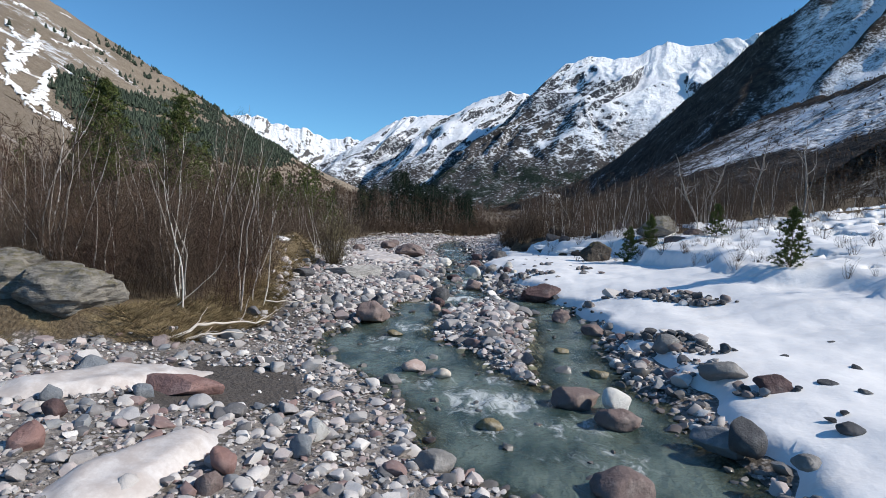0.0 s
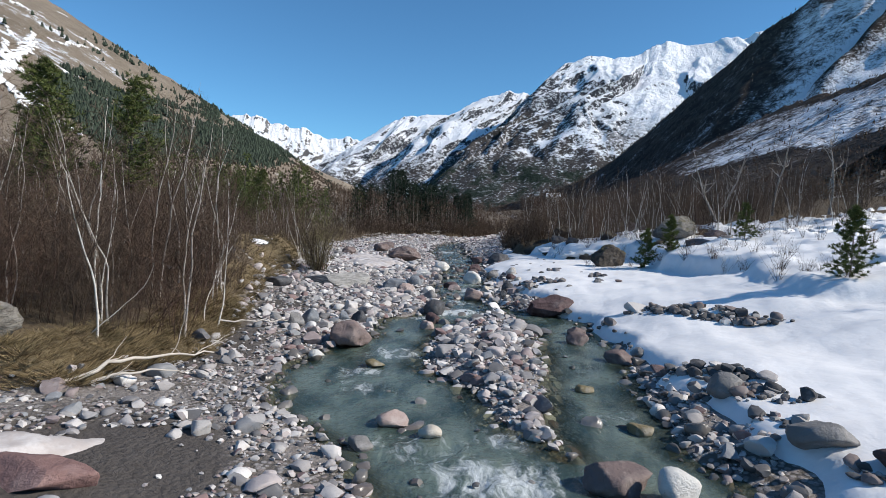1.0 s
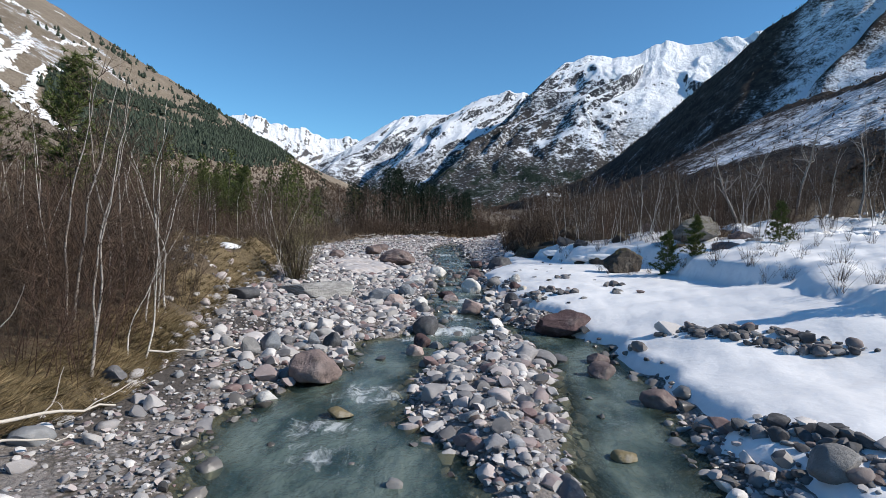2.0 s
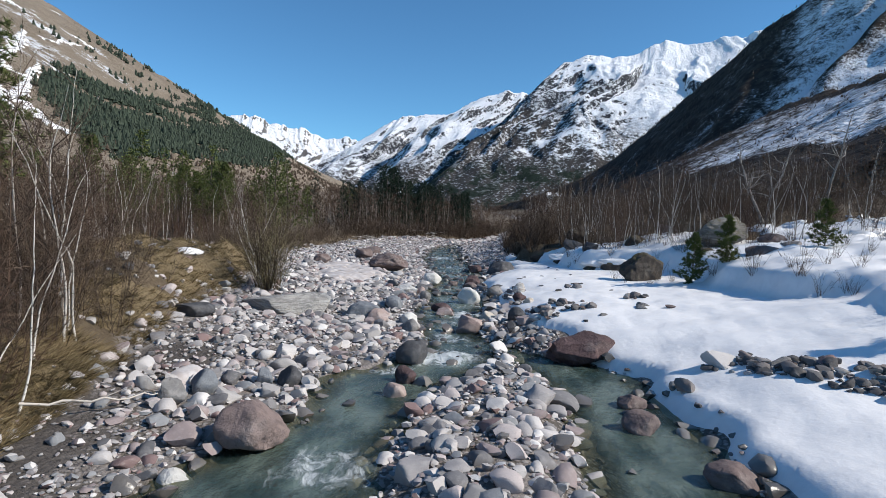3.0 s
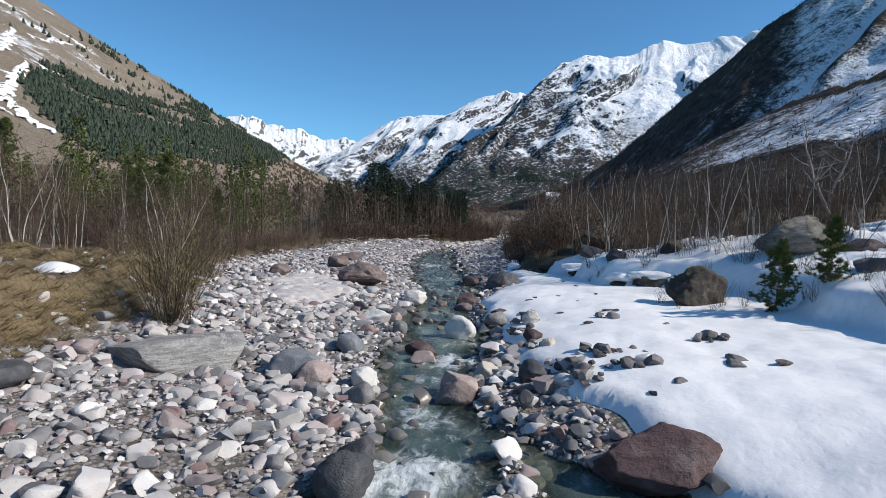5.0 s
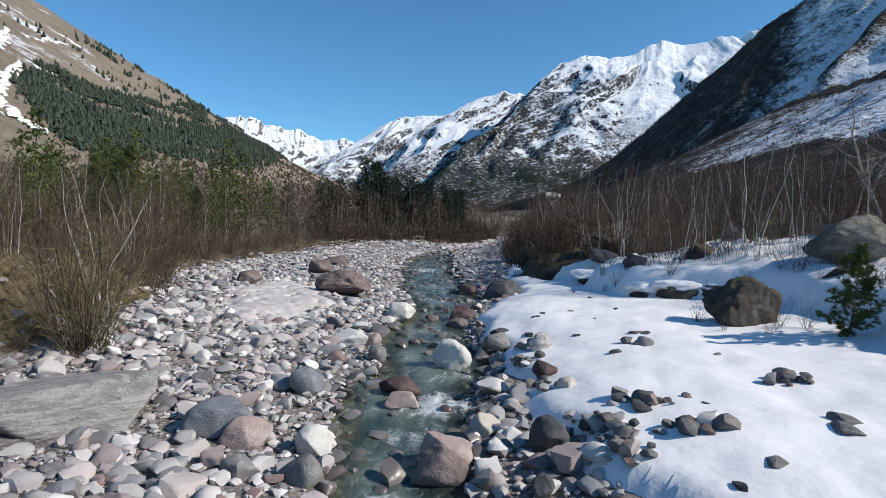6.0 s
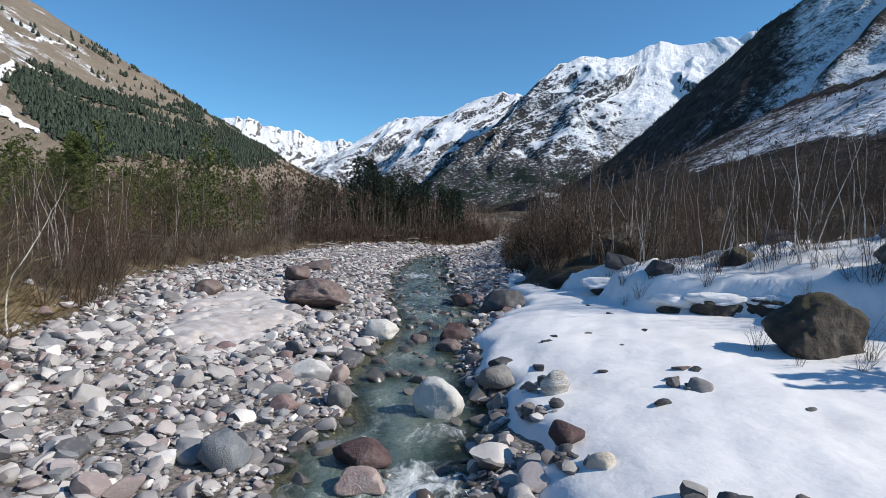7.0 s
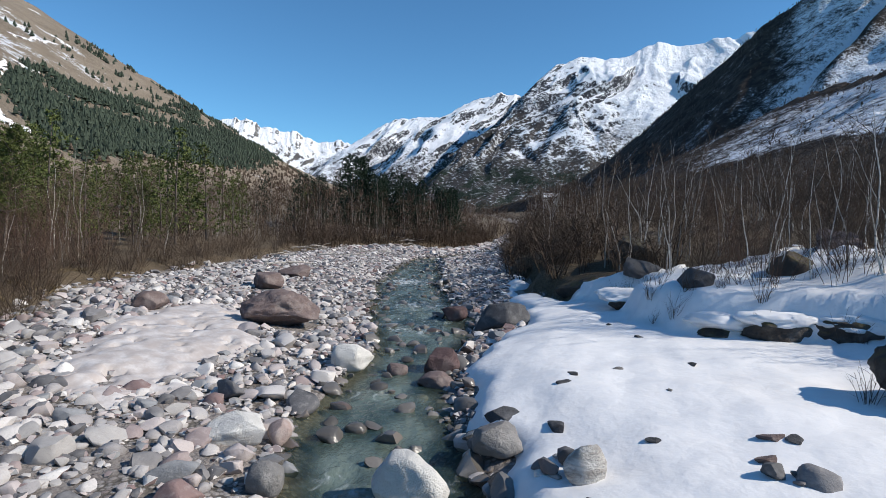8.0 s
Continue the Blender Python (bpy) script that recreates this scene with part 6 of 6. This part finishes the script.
    B("boulder", 2.35, 9.3, 1.05, 0.45, "brown", "dark brown-grey boulder in the water", z=0.08)
    B("boulder", -2.33, 14.7, 0.52, 0.26, "grey", "grey stone standing in the pool", z=0.08)
    B("boulder", 0.2, 12.0, 0.6, 0.2, "ochre", "yellowish stone just above the water", z=0.06)
    B("boulder", 3.3, 16.4, 0.55, 0.22, "ochre", "yellow-stained stone in the side channel", z=0.08)
    B("boulder", 2.6, 19.2, 0.5, 0.2, "ochre", "yellow-stained low stone in the side channel", z=0.08)
    B("boulder", -3.2, 20.6, 0.6, 0.2, "ochre", "yellowish stone in the riffle", z=0.1)
    B("boulder", 6.7, 13.7, 0.85, 0.42, "red", "reddish boulder in the snow", z=0.72)
    B("boulder", -3.9, 8.4, 0.45, 0.38, "rose", "small dark red boulder on the gravel")
    B("boulder", -6.9, 8.1, 0.5, 0.42, "rose", "dark red boulder on the gravel")
    B("boulder", -7.55, 9.5, 0.42, 0.34, "red", "small red boulder on the gravel")
    B("boulder", -3.85, 7.8, 0.4, 0.32, "brown", "purple-grey boulder on the gravel")
    B("boulder", -0.75, 9.6, 0.75, 0.4, "grey", "grey boulder at the pool's edge", z=0.12)
    B("boulder", -8.3, 10.4, 0.4, 0.34, "blue", "blue-grey stone on the old snow")
    B("boulder", -2.98, 9.3, 0.42, 0.4, "blue", "blue-grey boulder on the gravel")
    B("boulder", -2.95, 10.2, 0.42, 0.45, "white", "white boulder on the gravel")
    B("boulder", 8.2, 16.2, 0.42, 0.2, "dark", "small dark rock on the snow", z=0.86)
    B("boulder", 8.0, 13.8, 0.48, 0.16, "dark", "flat dark rock on the snow", z=0.86)
    B("boulder", 5.2, 9.4, 0.45, 0.2, "grey", "grey rock on the snow", z=0.72)
    B("boulder", 6.75, 10.9, 0.46, 0.2, "dark", "dark rock on the snow", z=0.8)
    B("boulder", 4.4, 42.6, 0.46, 0.28, "dark", "small dark rock on the snow", z=0.92)
    B("boulder", 4.6, 59.4, 2.4, 1.25, "mossy", "moss-covered dark boulder under the shrubs", z=0.95, seed=60)
    B("boulder", 4.2, 22.6, 0.9, 0.4, "brown", "dark brown rock in the side channel", z=0.1)
    B("boulder", 3.5, 26.6, 0.72, 0.35, "brown", "low brown rock in the side channel", z=0.1)
    B("boulder", -6.6, 25.2, 0.68, 0.55, "blue", "blue-grey rounded boulder on the bar")
    B("boulder", -5.2, 21.5, 0.62, 0.36, "white", "white rounded boulder at the pool's edge")
    B("boulder", 8.4, 26.2, 0.7, 0.42, "dark", "dark rock in the clump on the snow", z=0.95)
    B("boulder", 7.2, 27.2, 0.75, 0.45, "grey", "grey rock in the clump on the snow", z=0.95)
    B("boulder", 5.5, 17.7, 0.8, 0.48, "grey", "grey rock at the snow's edge", z=0.7)
    for k, (x, y, w, h, kind, lab) in enumerate(((11.8, 45.2, 1.0, 0.5, "mossy", "mossy rock on the snowy terrace"), (12.9, 41.0, 1.5, 0.6, "brown", "low brown rock on the snowy terrace"),
                                                 (15.6, 43.6, 1.2, 0.5, "grey", "grey rock on the snowy terrace"), (6.9, 52.4, 1.2, 0.8, "dark", "dark rock under the snow's edge"),
                                                 (9.9, 52.6, 1.6, 0.9, "mossy", "mossy rock among the birches"), (12.6, 55.0, 2.0, 1.1, "brown", "brown boulder among the birches"), (6.4, 57.2, 1.8, 1.0, "dark", "dark boulder under the shrubs"),
                                                 (15.8, 52.0, 1.8, 0.9, "grey", "grey boulder among the birches"), (7.4, 61.5, 2.4, 1.2, "mossy", "mossy boulder in the thicket"))):
        B("boulder", x, y, w, h * 0.7, kind, lab, z=snow_top(x, y) - 0.05, sink=0.45, cuts=15, low=0.36, rough=0.13, turn=37 * k)
    B("boulder", 5.7, 49.9, 0.5, 0.3, "dark", "dark rock under the snow's edge", z=1.1)


def log(name, pts, r0, r1, label, mat, branches=0, seed=1):
    rng = np.random.RandomState(seed)
    s = Strands()
    p = np.array(pts, float)
    n = 14
    u = np.linspace(0, len(p) - 1, n)
    q = np.stack([np.interp(u, range(len(p)), p[:, i]) for i in range(3)], 1)
    q[1:-1] += rng.normal(size=(n - 2, 3)) * 0.03
    s.tube(q, np.linspace(r0, r1, n), 7)
    for _ in range(branches):
        k = rng.randint(2, n - 1)
        d = rng.normal(size=3)
        d[2] = abs(d[2]) * 0.5
        bp = wander(q[k], d + (q[-1] - q[0]) / np.linalg.norm(q[-1] - q[0]), rng.uniform(0.4, 1.2), 5, 0.2, rng)
        s.tube(bp, np.linspace(r1 * 0.9, 0.006, 6), 4)
    return tagged(new(name, s.mesh(name, mat)), label, "dead wood")


def build_small_things():
    log("dead_branch", [(-9.0, 15.6, 0.75), (-8.4, 16.4, 0.98), (-7.8, 17.6, 0.95), (-7.2, 18.8, 0.72)], 0.055, 0.018, "bleached dead branch lying below the bank", M_DEADWOOD, 5, 2)
    log("dead_branch", [(-8.8, 15.9, 0.62), (-8.0, 16.6, 0.78), (-7.1, 17.5, 0.62)], 0.045, 0.012, "pale forked driftwood branch on the gravel", M_DEADWOOD, 4, 3)
    log("dead_branch", [(-8.8, 22.5, 0.85), (-7.6, 23.4, 0.72), (-6.7, 24.6, 0.6)], 0.03, 0.01, "thin bleached branch on the gravel", M_DEADWOOD, 2, 4)
    log("fallen_trunk", [(12.2, 38.4, 2.45), (13.5, 39.0, 2.9), (15.5, 39.2, 3.05), (18, 39.6, 3.2)], 0.10, 0.05, "dark fallen trunk lying across the snow", M_DARKWOOD, 5, 5)
    log("dead_branch", [(3.6, 33.6, 1.02), (4.4, 33.9, 1.06), (5.2, 34.1, 1.04)], 0.03, 0.012, "dark thin branch lying on the snow", M_DARKWOOD, 1, 6)
    for k in range(12):
        rng = np.random.RandomState(70 + k)
        x, y = (-17 + rng.uniform(-2, 5), 84 + rng.uniform(-12, 12)) if k < 8 else (-10 + rng.uniform(-3, 3), 104 + rng.uniform(-3, 6))
        a = rng.uniform(-0.5, 0.5)
        L = rng.uniform(1.5, 3.5)
        z = land_at(x, y)
        log("driftwood", [(x, y, z + 0.15), (x + math.cos(a) * L * 0.5, y + math.sin(a) * L * 0.5, z + 0.3), (x + math.cos(a) * L, y + math.sin(a) * L, z + 0.2)], 0.08, 0.03, "grey driftwood stranded at the wood's edge", M_DEADWOOD, 3, 80 + k)
    # the tall bare trees on the far right bank
    for x, y, h, lean, seed in ((25.9, 59.3, 8.4, -0.18, 7), (29.5, 57.0, 7.2, 0.10, 9), (22.0, 60.5, 6.2, 0.22, 12), (19.0, 54.0, 5.6, -0.25, 15)):
        rng = np.random.RandomState(seed)
        t, c = Strands(), Strands()
        pts = wander((0, 0, -0.2), (lean, 0, 1), h, 9, 0.10, rng, 0.02)
        t.tube(pts, np.linspace(0.13, 0.02, 10), 7)
        for _ in range(9):
            k = rng.randint(3, 9)
            a = rng.uniform(0, 6.28)
            bp = wander(pts[k], (math.cos(a), math.sin(a), 0.6), rng.uniform(0.8, 2.4), 6, 0.22, rng, 0.08)
            t.tube(bp, np.linspace(0.045, 0.01, 7), 4)
            for _ in range(5):
                j = rng.randint(1, 7)
                bq = wander(bp[j], rng.normal(size=3) + np.array([0, 0, 0.8]), rng.uniform(0.3, 0.9), 3, 0.2, rng, 0.1)
                c.tube(bq, np.linspace(0.014, 0.004, 4), 3)
        e = new("crooked_tree")
        e.location = (x, y, land_at(x, y))
        part("trunk", t.mesh("trunk", M_BIRCH_FAR), e)
        part("crown", c.mesh("crown", M_BARK), e, "bare crooked twigs")
        tagged(e, "tall crooked leafless tree on the snowy terrace", "tree", "crooked trees on the terrace")
    # the willow bush at the foot of the grassy bank
    e = new("willow_bush")
    e.location = (-10.6, 39.6, land_at(-10.6, 39.6))
    part("crown", shrub_strands(230, 4.0, 110, 1100, 0.34, False, 0.011).mesh("crown", M_STEM, False), e, "bare grey stems")
    part("crown", shrub_strands(231, 4.3, 60, 1900, 0.36, False, 0.009).mesh("crown", M_STEM_YELLOW, False), e, "yellowish fine twigs")
    tagged(e, "big bare willow bush with yellowish twigs", "shrub")
    # a small building up the valley
    w = Nodes("pale_plaster")
    plaster = w.done(w.mix(w.noise(w.coord(), 0.8, 4), (0.50, 0.46, 0.40), (0.60, 0.56, 0.50)), 0.9)
    w = Nodes("snowy_roof")
    roofm = w.done(w.mix(w.step(w.noise(w.coord(), 0.4, 3), 0.4, 0.6), (0.8, 0.82, 0.85), (0.35, 0.33, 0.31)), 0.7)
    e = new("house")
    e.location = (41.6, 382.3, land_at(41.6, 382.3) - 0.2)
    bm = bmesh.new()
    bmesh.ops.create_cube(bm, size=1.0, matrix=Matrix.Translation((0, 0, 5.6)) @ Matrix.Diagonal((8, 6, 11.2, 1)))
    me = bpy.data.meshes.new("walls")
    bm.to_mesh(me)
    bm.free()
    me.materials.append(plaster)
    part("walls", me, e)
    rv = [(-4.6, -3.6, 5.0), (4.6, -3.6, 5.0), (4.6, 3.6, 5.0), (-4.6, 3.6, 5.0), (-4.6, 0, 7.4), (4.6, 0, 7.4), (-4.6, -3.6, 5.25), (4.6, -3.6, 5.25), (4.6, 3.6, 5.25), (-4.6, 3.6, 5.25), (-4.6, 0, 7.7), (4.6, 0, 7.7)]
    rf = [(6, 7, 11, 10), (8, 9, 10, 11), (0, 4, 5, 1), (2, 5, 4, 3), (0, 1, 7, 6), (2, 3, 9, 8), (0, 6, 10, 4), (4, 10, 9, 3), (1, 5, 11, 7), (5, 2, 8, 11)]
    part("roof", raw_mesh("roof", [(x, y, z + 6.0) for x, y, z in rv], rf, roofm, False), e, "pale snow-dusted gabled roof")
    tagged(e, "small pale house with a gabled roof in the valley", "house")


build_ground()
build_water()
build_mountains()
build_boulders()
build_snow_field()
for k, (x, y, length, high, turn) in enumerate(((6.9, 49.9, 1.7, 0.36, -8), (8.3, 49.5, 1.9, 0.46, -4), (9.7, 48.9, 1.8, 0.42, -20), (5.7, 55.0, 1.8, 0.40, 20))):
    undercut(x, y, length, high, turn, 70 + 3 * k)
snow_patch("snow_patch", -9.5, 50.9, 2.6, 6.7, 14, 0.20, "dirty pinkish snow patch with stones on the gravel bar", M_SNOW_DIRTY, holes=0.25)
snow_patch("snow_patch", -8.2, 11.6, 0.75, 2.3, -38, 0.22, "long strip of dirty old snow on the gravel", M_SNOW_DIRTY)
snow_patch("snow_patch", -5.0, 8.4, 0.7, 2.2, -12, 0.22, "smooth strip of dirty old snow beside the cobbles", M_SNOW_DIRTY)
snow_patch("snow_patch", -7.6, 26.4, 0.4, 0.9, 5, 0.15, "small patch of old snow among the stones", M_SNOW_DIRTY)
snow_patch("snow_patch", -14.6, 39.2, 0.9, 0.5, 5, 0.18, "small snow patch on top of the grassy bank", M_SNOW)
build_small_things()
build_stones()
build_woods()
build_grass()
